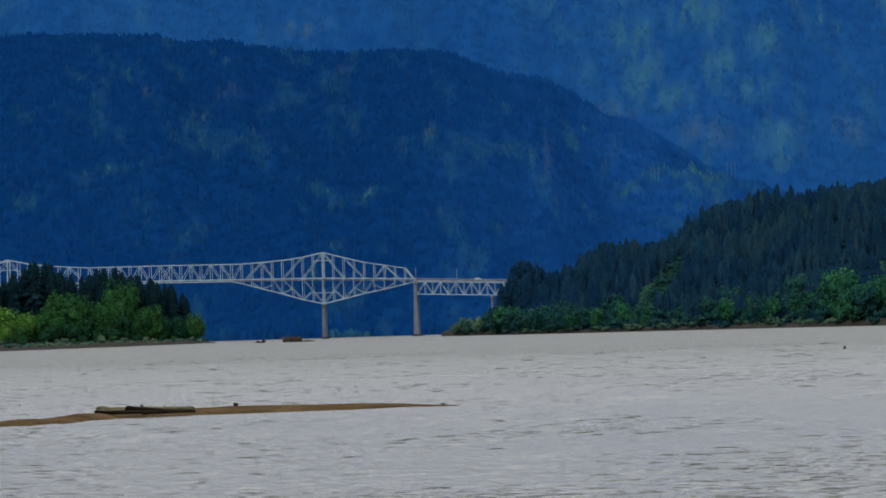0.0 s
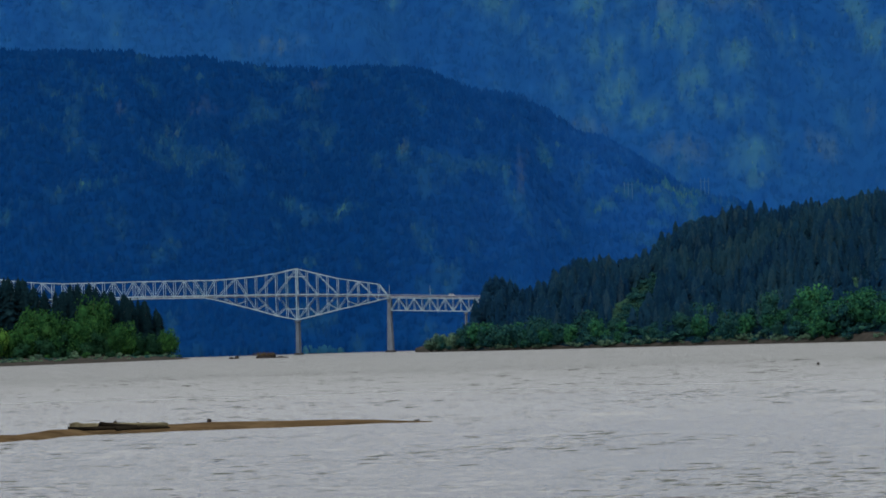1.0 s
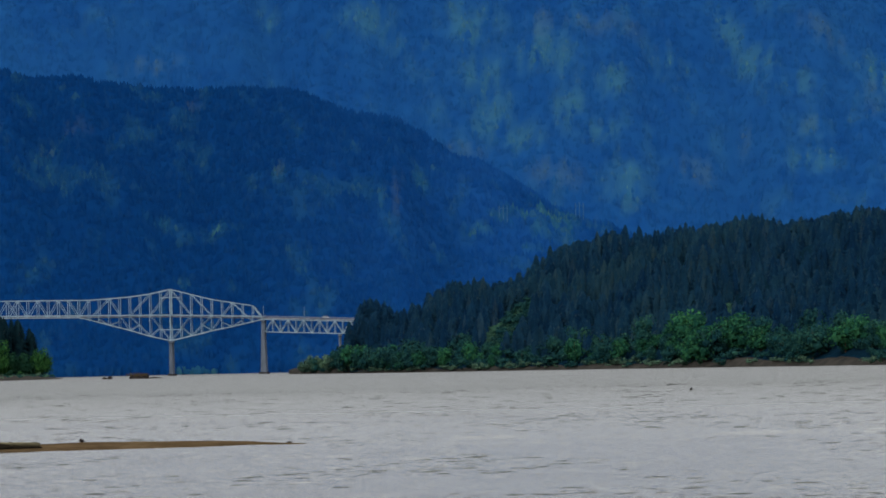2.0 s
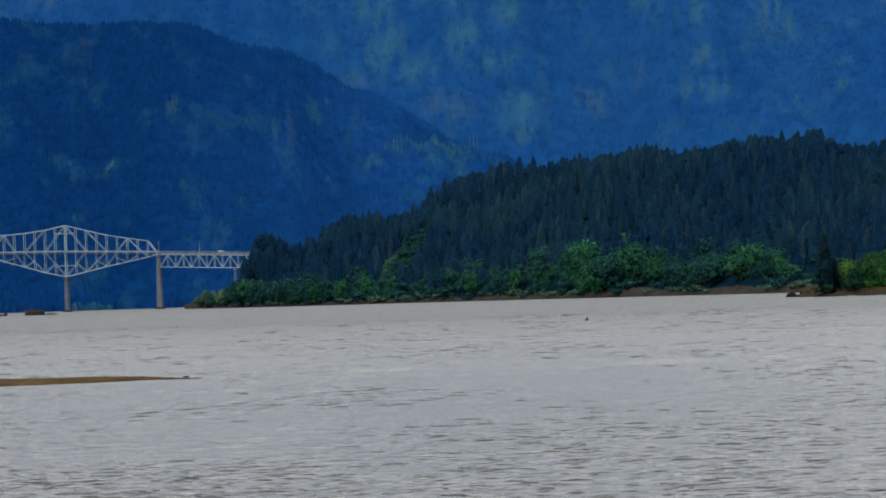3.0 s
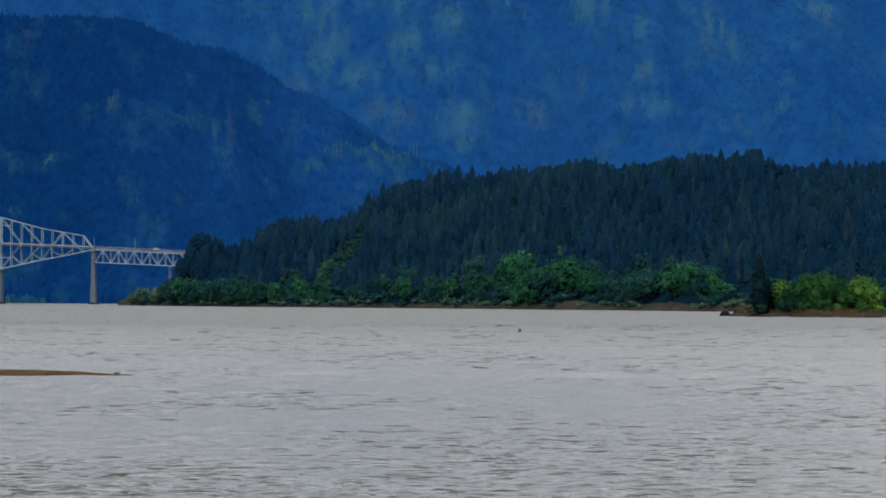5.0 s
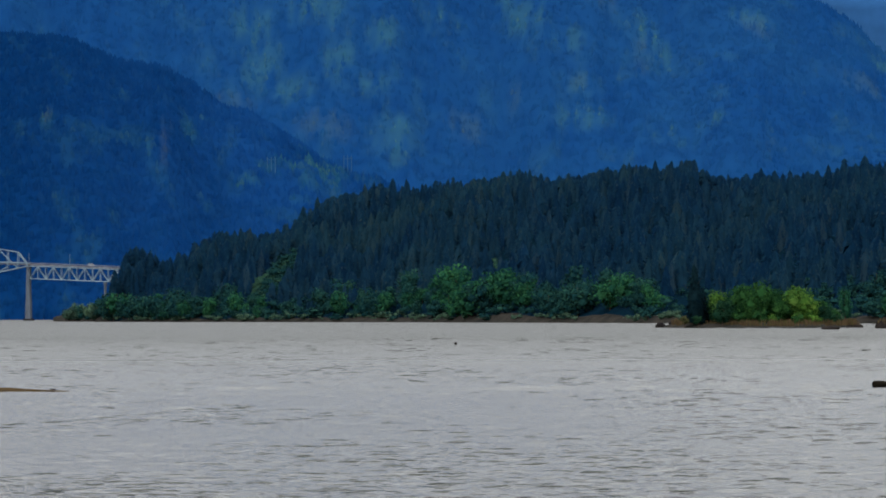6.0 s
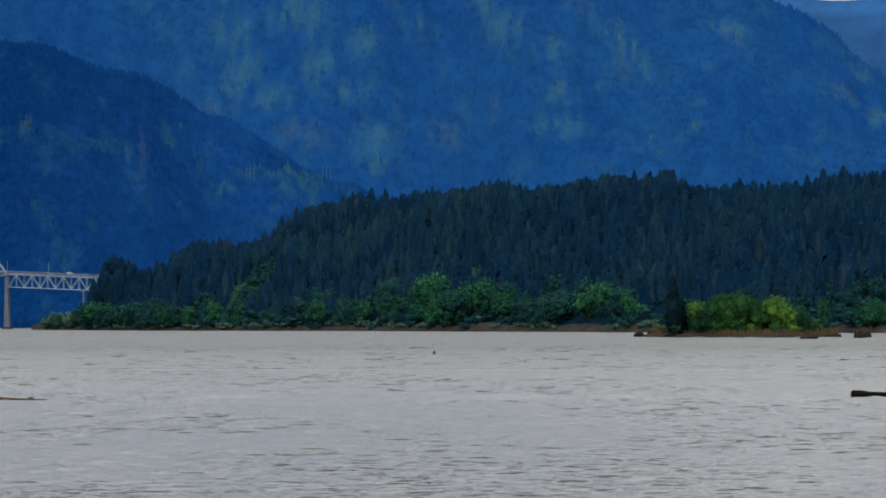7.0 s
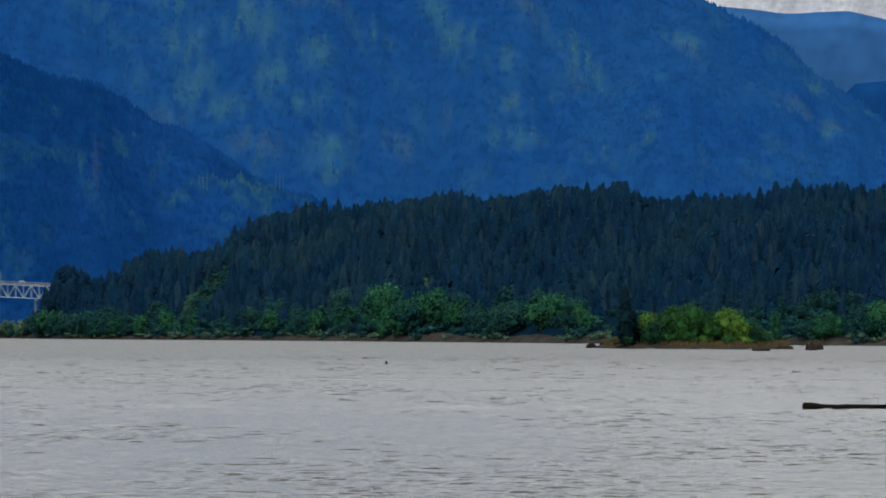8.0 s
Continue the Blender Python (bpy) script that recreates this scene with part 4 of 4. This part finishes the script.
make_pylon(-2.852, 1.66, 3, 3.2, 13.0)
make_pylon(-1.945, 1.64, 3, 3.2, 16.0)


# ---- left point, islet, bar, logs ----
def mound(name, label, category, outline, height, mat, cols=60, rows=14, seed=5, lump=0.25, kind="structure", size=12.0):
    """A low bank: outline rows are bearing, near distance, far distance; rounded across."""
    bs = [o[0] for o in outline]
    near, farr = curve([(o[0], o[1]) for o in outline]), curve([(o[0], o[2]) for o in outline])
    b, s = np.meshgrid(np.linspace(bs[0], bs[-1], cols), np.linspace(0, 1, rows))
    r = near(b) + (farr(b) - near(b)) * s
    x, y = r * np.sin(np.radians(b)), r * np.cos(np.radians(b))
    top = height(b) if callable(height) else height
    z = -0.4 + (top + 0.4) * np.clip(np.sin(np.pi * s), 0, 1) ** 0.6 * (1 + lump * rough(x, y, size, seed))
    return tagged(new(name, mesh_of(name, np.stack([x, y, z], 2).reshape(-1, 3), grid_tris(rows, cols), mat, True)), label, category, kind=kind)


mound("river_bank", "low brown bank of the wooded point", "bank",
      [(-14, 2230, 3180), (-10.6, 2290, 3175), (-10, 2390, 3175), (-9.4, 2500, 3170), (-8.8, 2650, 3160), (-8.3, 2800, 3120), (-8.12, 2880, 2900)], curve([(-14, 3.4), (-9, 2.6), (-8.5, 1.9), (-8.1, 0.4)]), BANK, 120, 20)
mound("islet", "low brown islet overgrown with reeds and bushes", "islet",
      [(1.80, 1478, 1480), (1.95, 1455, 1500), (3, 1400, 1520), (3.9, 1408, 1500), (4.14, 1425, 1428)], curve([(1.8, 0.3), (2.1, 1.6), (3, 1.8), (3.9, 1.4), (4.14, 0.3)]), BANK, 90, 14)
mound("sand_bar", "long low bar of wet brown sand in the river", "sand bar",
      [(-12, 281, 283), (-10.9, 281, 287), (-10.0, 284, 301), (-9.3, 298, 315), (-8.4, 300, 318), (-6.7, 305, 317), (-5.7, 307, 313), (-5.2, 309, 310)],
      curve([(-12, 0.02), (-10.7, 0.20), (-10.3, 0.36), (-9.8, 0.50), (-9.5, 0.46), (-8.8, 0.40), (-7, 0.33), (-5.9, 0.24), (-5.2, 0.06)]), SAND, 160, 14, 9, 0.2)

LEAFY = [clump_shape(rng, 2000, 0.030, rng.uniform(0.36, 0.48), rng.uniform(0.40, 0.46), 0.47, 17) for _ in range(6)]
BUSHY = [clump_shape(rng, 850, 0.040, rng.uniform(0.38, 0.56), 0.42, 0.45) for _ in range(7)]
TALL_FIRS = [conifer_shape(rng, 30, 9, rng.uniform(0.14, 0.18), t) for t in (0.8, 0.62, 0.55, 0.5, 0.66, 0.48)]


def trunk_mesh(h, r):
    v, f = [], []
    for k, (z, q) in enumerate(((-1.0, 1.3), (0.1 * h, 1.0), (0.45 * h, 0.7), (0.8 * h, 0.2))):
        for s in range(6):
            a = 6.2832 * s / 6
            v.append((r * q * math.cos(a) + 0.01 * h * math.sin(k * 2.1), r * q * math.sin(a), z))
    for k in range(3):
        for s in range(6):
            a, b = 6 * k + s, 6 * k + (s + 1) % 6
            f += [(a, b, b + 6), (a, b + 6, a + 6)]
    for j in range(4):
        a, z0 = 1.6 * j + 0.4, (0.25 + 0.12 * j) * h
        k = len(v)
        for q, w in ((0, 0.35 * r), (1, 0.08 * r)):
            ex, ey, ez = math.cos(a) * 0.22 * h * q, math.sin(a) * 0.22 * h * q, z0 + 0.16 * h * q
            v += [(ex + w, ey, ez), (ex - w * 0.5, ey + w * 0.87, ez), (ex - w * 0.5, ey - w * 0.87, ez)]
        for s in range(3):
            f += [(k + s, k + (s + 1) % 3, k + 3 + (s + 1) % 3), (k + s, k + 3 + (s + 1) % 3, k + 3 + s)]
    return mesh_of("trunk", v, f, BARK)


def tree(kind, label, shape, mat, bearing, dist, z, h, wide=1.0, group="", category="tree"):
    x, y = spot(bearing, dist)
    ob = tagged(new(kind), label, category, group)
    ob.location = (x, y, z)
    v, f = shape[0], shape[1]
    a = rng.uniform(0, 6.28)
    c, s = math.cos(a) * h * wide, math.sin(a) * h * wide
    w = np.stack([v[:, 0] * c - v[:, 1] * s, v[:, 0] * s + v[:, 1] * c, v[:, 2] * h], 1)
    q = soft_normals(shape, 0.5, 1.0, 0.4)
    q = np.stack([q[:, 0] * math.cos(a) - q[:, 1] * math.sin(a), q[:, 0] * math.sin(a) + q[:, 1] * math.cos(a), q[:, 2]], 1)
    part("crown", mesh_of("crown", w, f, mat, True, q), ob)
    part("trunk", trunk_mesh(h, max(0.12, h * 0.016)), ob)
    return ob


pick = lambda shapes: shapes[rng.integers(len(shapes))]

# wooded point: tall firs behind, broad-leaved trees in front
fir_line = curve([(-11.5, 0.84), (-10.6, 0.76), (-10.38, 0.95), (-10.1, 0.99), (-9.9, 0.82), (-9.65, 0.78), (-9.48, 0.88), (-9.2, 0.86), (-9.0, 0.74), (-8.85, 0.70), (-8.62, 0.64), (-8.45, 0.52), (-8.36, 0.34)])
for b in np.concatenate([np.arange(-11.4, -8.36, 0.085), np.arange(-10.45, -9.95, 0.06), np.arange(-9.65, -8.5, 0.07)]):
    b, d = b + rng.uniform(-0.05, 0.05), rng.uniform(3105, 3145)
    h = (d * math.tan(radians(float(fir_line(b)))) + 3.0) * rng.uniform(0.8, 1.0)
    tree("fir_tree", "tall dark green fir behind the bank", pick(TALL_FIRS), FIR_NEAR, b, d, 2.0, h, rng.uniform(1.2, 1.75), "firs on the point")
for b, d, h, w, m in [(-11.1, 3070, 27, 1.1, 0), (-10.78, 3068, 26, 1.0, 1), (-10.52, 3070, 25, 1.0, 1), (-10.60, 3060, 15, 1.1, 1), (-10.36, 3068, 22, 0.9, 1), (-10.22, 3072, 21, 0.9, 0), (-10.06, 3082, 30, 0.8, 0),
                      (-9.93, 3088, 37, 0.8, 0), (-9.80, 3080, 33, 0.8, 0), (-9.68, 3078, 28, 0.9, 0), (-9.98, 3070, 20, 1.0, 0), (-9.80, 3064, 16, 1.1, 2), (-9.58, 3072, 18, 1.0, 2), (-9.46, 3078, 27, 0.9, 0), (-9.36, 3072, 29, 0.8, 0),
                      (-9.24, 3100, 44, 0.55, 0), (-9.14, 3104, 42, 0.5, 0), (-9.24, 3070, 19, 0.9, 2), (-9.10, 3078, 17, 1.0, 2), (-8.98, 3076, 23, 0.8, 0), (-8.88, 3080, 25, 0.7, 0), (-8.74, 3085, 17, 0.9, 2), (-8.58, 3090, 16, 0.9, 2),
                      (-8.40, 3094, 19, 0.8, 0), (-8.32, 3096, 17, 0.8, 0), (-8.47, 3095, 12, 1.0, 2), (-10.42, 3058, 12, 1.1, 0), (-10.12, 3060, 13, 1.1, 2), (-9.34, 3062, 11, 1.1, 2)]:
    tree("broadleaf_tree", ("green broad-leaved tree on the bank", "bright yellow-green tree on the bank", "dark green broad-leaved tree on the bank")[m],
         pick(LEAFY), (LEAF, LEAF_BRIGHT, LEAF_DARK)[m], b, d, 2.2, h, w, "trees on the point")
for b, d, h, m in [(-10.68, 2600, 5, 3), (-10.4, 2560, 4, 0), (-10.15, 2600, 4, 2), (-9.98, 2560, 4, 3), (-9.9, 2640, 5, 3), (-9.8, 2680, 4, 0), (-9.55, 2700, 5, 2), (-9.47, 2640, 6, 3), (-9.2, 2750, 4, 3),
                   (-9.05, 2800, 6, 2), (-8.75, 2950, 5, 2), (-8.62, 2960, 4, 0), (-8.4, 2960, 3, 3), (-9.35, 2760, 5, 0), (-8.95, 2850, 4, 3), (-10.55, 2700, 6, 2), (-9.7, 2800, 6, 2)]:
    tree("bush", "low scrubby bush on the bank", pick(BUSHY), (LEAF, LEAF_BRIGHT, LEAF_DARK, LEAF_OLIVE)[m], b, d, 1.6, h, 1.2, "bushes on the point", "bush")

for b, d, h in [(-4.72, 2725, 24), (-4.63, 2745, 29), (-4.58, 2760, 34), (-4.51, 2765, 37), (-4.44, 2760, 38), (-4.37, 2775, 37), (-4.30, 2765, 35), (-4.22, 2770, 33), (-4.66, 2730, 19), (-4.54, 2735, 28), (-4.40, 2740, 30), (-4.28, 2745, 29), (-4.15, 2755, 30), (-4.06, 2760, 27)]:
    tree("fir_tree", "dark green fir at the end of the bridge", pick(TALL_FIRS), FIR, b, d, 6.0, h, 1.6, "firs by the bridge end")

point_near = curve([(-11.2, 2290), (-10.6, 2310), (-10, 2410), (-9.4, 2520), (-8.8, 2670), (-8.3, 2820), (-8.2, 2860)])
growth = []
for _ in range(230):
    b = rng.uniform(-11.0, -8.25)
    growth.append((*spot(b, float(point_near(b)) + rng.uniform(60, 420)), 0.9, rng.uniform(1.2, 3.6), rng.uniform(0.9, 1.7)))
woods("bank_scrub", "dull green and olive scrub over the bank of the point", SCRUB, growth[:110], LEAF_SHADE, rng)
woods("bank_grass", "dry olive growth over the bank of the point", SCRUB, growth[110:], LEAF_OLIVE, rng)

# islet trees
tree("fir_tree", "dark ragged fir on the islet", pick(TALL_FIRS), FIR_NEAR, 2.18, 1452, 1.0, 18.5, 1.45)
tree("fir_tree", "small dark fir on the islet", pick(TALL_FIRS), FIR_NEAR, 2.27, 1458, 1.0, 11.5, 1.5)
for b, h, w, m in [(2.43, 10.6, 0.7, 1), (2.36, 8.0, 0.9, 2), (2.52, 8.2, 1.0, 2), (2.64, 9.5, 1.0, 2), (2.78, 12.6, 0.8, 0), (2.93, 13.8, 0.8, 0), (3.05, 12.0, 0.8, 2), (3.17, 10.8, 0.9, 0), (3.28, 12.0, 0.9, 1), (3.40, 11.8, 0.9, 1),
                   (3.50, 10.0, 0.9, 1), (3.62, 8.8, 0.9, 0), (3.72, 6.5, 0.9, 2), (2.86, 8.0, 1.0, 0), (3.2, 7.5, 1.0, 0), (3.82, 5.5, 0.9, 0)]:
    tree("bushy_tree", ("green bushy tree on the islet", "yellow-green bushy tree on the islet", "dark green bushy tree on the islet")[m],
         pick(LEAFY), (LEAF, LEAF_BRIGHT, LEAF_DARK)[m], b, 1450 + rng.uniform(-12, 12), 1.0, h, w * 1.1, "bushes on the islet")
for b, h, m in [(2.05, 3, 3), (2.2, 3.5, 2), (2.5, 4.5, 2), (2.7, 4, 0), (2.95, 5, 0), (3.1, 3.5, 1), (3.4, 4, 0), (3.6, 3.5, 1), (3.85, 3.5, 2)]:
    tree("bush", "low bush at the edge of the islet", pick(BUSHY), (LEAF, LEAF_BRIGHT, LEAF_DARK, LEAF_DRY)[m], b, 1432, 0.9, h, 1.2, "bushes on the islet", "bush")

# reeds round the islet and on the rocks before the bridge
def reeds(name, label, spots, low, high, mat):
    v, f = [], []
    for x, y, z in spots:
        h, a = rng.uniform(low, high), rng.uniform(0, 3.14)
        w = rng.uniform(0.06, 0.14)
        dx, dy = math.cos(a) * w, math.sin(a) * w
        lx, ly = rng.uniform(-0.25, 0.25, 2) * h
        k = len(v)
        v += [(x - dx, y - dy, z - 0.2), (x + dx, y + dy, z - 0.2), (x + dx + lx * 0.5, y + dy + ly * 0.5, z + h * 0.6), (x - dx + lx * 0.5, y - dy + ly * 0.5, z + h * 0.6), (x + lx, y + ly, z + h)]
        f += [(k, k + 1, k + 2), (k, k + 2, k + 3), (k + 3, k + 2, k + 4)]
    n = np.tile(np.array([[0.0, -0.6, 0.8]]), (len(v), 1))
    tagged(new(name, mesh_of(name, v, f, mat, True, n)), label, "reeds", kind="stuff")


blades = []
for _ in range(3600):
    b = rng.uniform(1.9, 4.08)
    d = np.interp(b, [1.9, 3, 3.9, 4.1], [1466, 1409, 1417, 1428]) + rng.uniform(0, 26)
    if rng.uniform() < 0.25 + 0.75 * (lattice(np.array(b * 6), np.array(d * 0.1), 5) > -0.1):
        blades.append((*spot(b, d), 0.7))
for b, d, w in ((4.41, 1369, 2.0), (4.03, 1399, 1.8), (1.97, 1474, 1.5)):
    x, y = spot(b, d)
    blades += [(x + rng.normal() * w * 0.5, y + rng.normal() * 0.6, 1.0) for _ in range(90)]
reeds("reeds", "tan and olive reeds round the islet", blades, 0.4, 2.2, REED)
x, y = spot(-7.23, 2449)
reeds("rock_grass", "tan grass on the low river rock", [(x + rng.normal() * 2.4, y + rng.normal(), 1.6) for _ in range(160)], 0.8, 1.8, REED)
tree("poplar_tree", "slim pale green tree behind the islet", pick(LEAFY), LEAF_SHORE, 3.95, 1880, 1.5, 13, 0.5)
for b, d, h, w in ((4.3, 1885, 8, 1.2), (4.52, 1880, 12, 1.1), (4.64, 1880, 10, 1.1), (4.85, 1880, 9, 1.0), (5.2, 1876, 17, 1.1), (5.4, 1880, 15, 1.0), (5.02, 1885, 8, 1.2)):
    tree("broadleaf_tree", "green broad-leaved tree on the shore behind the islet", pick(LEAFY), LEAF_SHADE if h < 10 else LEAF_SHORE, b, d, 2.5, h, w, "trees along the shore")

# trees along the foot of the hill
for b, d, h, w in ((-5.25, 2800, 9.5, 0.9), (-5.18, 2795, 12.5, 0.8), (-5.11, 2790, 12.0, 0.8), (-5.02, 2775, 8.0, 1.0), (-5.29, 2795, 5.0, 1.2)):
    tree("broadleaf_tree", "olive-green bushy tree on the shore", pick(BUSHY), LEAF_OLIVE, b, d, 0.8, h, w, "trees along the shore")
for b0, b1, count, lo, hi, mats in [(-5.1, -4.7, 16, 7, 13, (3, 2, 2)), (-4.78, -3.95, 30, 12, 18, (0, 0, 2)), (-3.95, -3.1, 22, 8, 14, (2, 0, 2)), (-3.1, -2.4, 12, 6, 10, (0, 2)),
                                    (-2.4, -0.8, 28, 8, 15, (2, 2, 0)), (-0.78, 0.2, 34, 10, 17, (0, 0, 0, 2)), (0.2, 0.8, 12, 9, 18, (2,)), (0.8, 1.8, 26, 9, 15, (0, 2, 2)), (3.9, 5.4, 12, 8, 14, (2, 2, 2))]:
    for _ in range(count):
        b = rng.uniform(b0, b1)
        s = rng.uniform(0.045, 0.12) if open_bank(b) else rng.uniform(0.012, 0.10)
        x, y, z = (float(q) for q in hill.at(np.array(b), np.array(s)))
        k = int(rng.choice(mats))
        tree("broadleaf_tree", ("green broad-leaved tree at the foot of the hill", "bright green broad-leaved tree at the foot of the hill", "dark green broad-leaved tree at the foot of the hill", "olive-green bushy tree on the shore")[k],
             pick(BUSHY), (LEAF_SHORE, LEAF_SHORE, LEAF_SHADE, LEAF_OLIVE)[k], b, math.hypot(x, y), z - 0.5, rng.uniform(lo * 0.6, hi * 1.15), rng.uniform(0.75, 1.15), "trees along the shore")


def log_mesh(name, length, r, mat, bend=0.02, seed=1, flare=1.25):
    """A tapered, slightly crooked log along x, with a ragged butt and knots."""
    q = np.random.default_rng(seed)
    v, f, n = [], [], 18
    for i in range(n):
        t = i / (n - 1)
        rr = r * (1.15 - 0.45 * t) * q.uniform(0.93, 1.07) * (flare if i < 2 else 1)
        for s in range(10):
            a = 6.2832 * s / 10
            k = rr * q.uniform(0.88, 1.12)
            v.append((length * t + (q.uniform(-0.15, 0.05) if i == 0 else 0), k * math.cos(a) + bend * length * math.sin(3 * t), k * math.sin(a) + bend * 0.5 * length * math.sin(2.2 * t)))
    for i in range(n - 1):
        for s in range(10):
            a, b = 10 * i + s, 10 * i + (s + 1) % 10
            f += [(a, b, b + 10), (a, b + 10, a + 10)]
    for i, tip in ((0, -0.12), (n - 1, length + 0.1)):
        v.append((tip, 0, 0))
        for s in range(10):
            f.append((10 * i + s, 10 * i + (s + 1) % 10, len(v) - 1))
    return mesh_of(name, v, f, mat)


def log(label, bearing, dist, z, length, r, mat, turn=0.0, tilt=0.0, seed=1, flare=1.25):
    x, y = spot(bearing, dist)
    ob = tagged(new("driftwood_log", log_mesh("driftwood_log", length, r, mat, 0.012, seed, flare)), label, "log")
    ob.matrix_world = pose(x, y, z, 0, tilt, turn - bearing)
    return ob


log("long bleached driftwood log with dark stains, lying on the sand bar", -9.54, 303, 0.44, 6.0, 0.18, DRIFT, 1, 0.6, 3, 1.35)
log("dark wet driftwood log leaning on the bleached one", -9.2, 301.2, 0.56, 2.3, 0.13, DARKWOOD, -3, 4.5, 4)
# the next two dark logs are added for the shadow under the bleached one
log("dark log added for the shadow along the underside of the bleached log", -9.56, 300.6, 0.33, 4.4, 0.13, DARKWOOD, 0, 0.6, 8)
log("thin dark log added for the dark lower edge of the bleached log", -9.0, 300.6, 0.26, 3.2, 0.09, DARKWOOD, 1, 0.2, 9)
log("dark waterlogged log with a thick root end, floating in the river", 4.29, 317, 0.13, 9.5, 0.15, DARKWOOD, 2, 0.2, 6, 1.7)


def rock(label, bearing, dist, z, size, seed, name="rock"):
    q = np.random.default_rng(seed)
    bm = bmesh.new()
    bmesh.ops.create_icosphere(bm, subdivisions=2, radius=1)
    for vert in bm.verts:
        vert.co *= 1 + q.uniform(-0.16, 0.16)
        vert.co.x *= size[0]
        vert.co.y *= size[1]
        vert.co.z *= size[2]
    ob = tagged(new(name, bm_mesh(name, bm, ROCK)), label, "rock")
    ob.location = (*spot(bearing, dist), z)
    return ob


for b, d, s, k in [(1.765, 1490, (1.3, 1.2, 1.1), 1), (1.90, 1480, (0.9, 1.0, 1.6), 2), (1.98, 1475, (1.6, 1.2, 1.3), 3), (3.77, 1300, (2.2, 1.6, 0.6), 4), (4.05, 1400, (2.2, 1.8, 1.2), 5),
                   (4.41, 1370, (2.3, 2.0, 2.2), 6)]:
    rock("dark river rock at the waterline by the islet", b, d, 0.25, tuple(1.2 * q for q in s), k)
for b, d, s, k in [(-7.56, 2500, (1.4, 1.2, 1.7), 11), (-7.62, 2500, (1.8, 1.2, 1.1), 12), (-7.24, 2450, (4.6, 2.2, 1.9), 13), (-7.14, 2450, (2.0, 1.8, 3.0), 14), (-7.03, 2460, (3.6, 1.5, 0.8), 15)]:
    rock("low brown rock in the river before the bridge", b, d, 0.0, s, k)
log("short dark stick floating in the river", 4.16, 610, 0.03, 0.9, 0.06, DARKWOOD, 0, 0, 12)
for b, d, k, size in ((-9.02, 312, 31, (0.16, 0.14, 0.2)), (-7.91, 313, 32, (0.17, 0.15, 0.14)), (-8.75, 310, 33, (0.1, 0.1, 0.12)), (-5.45, 309, 34, (0.22, 0.15, 0.05))):
    rock("small dark lump of driftwood on the sand bar", b, d, 0.42 if k < 34 else 0.12, size, k, "driftwood_lump")
rock("small dark float in open water", -0.667, 738, 0.1, (0.22, 0.22, 0.32), 21, "float")
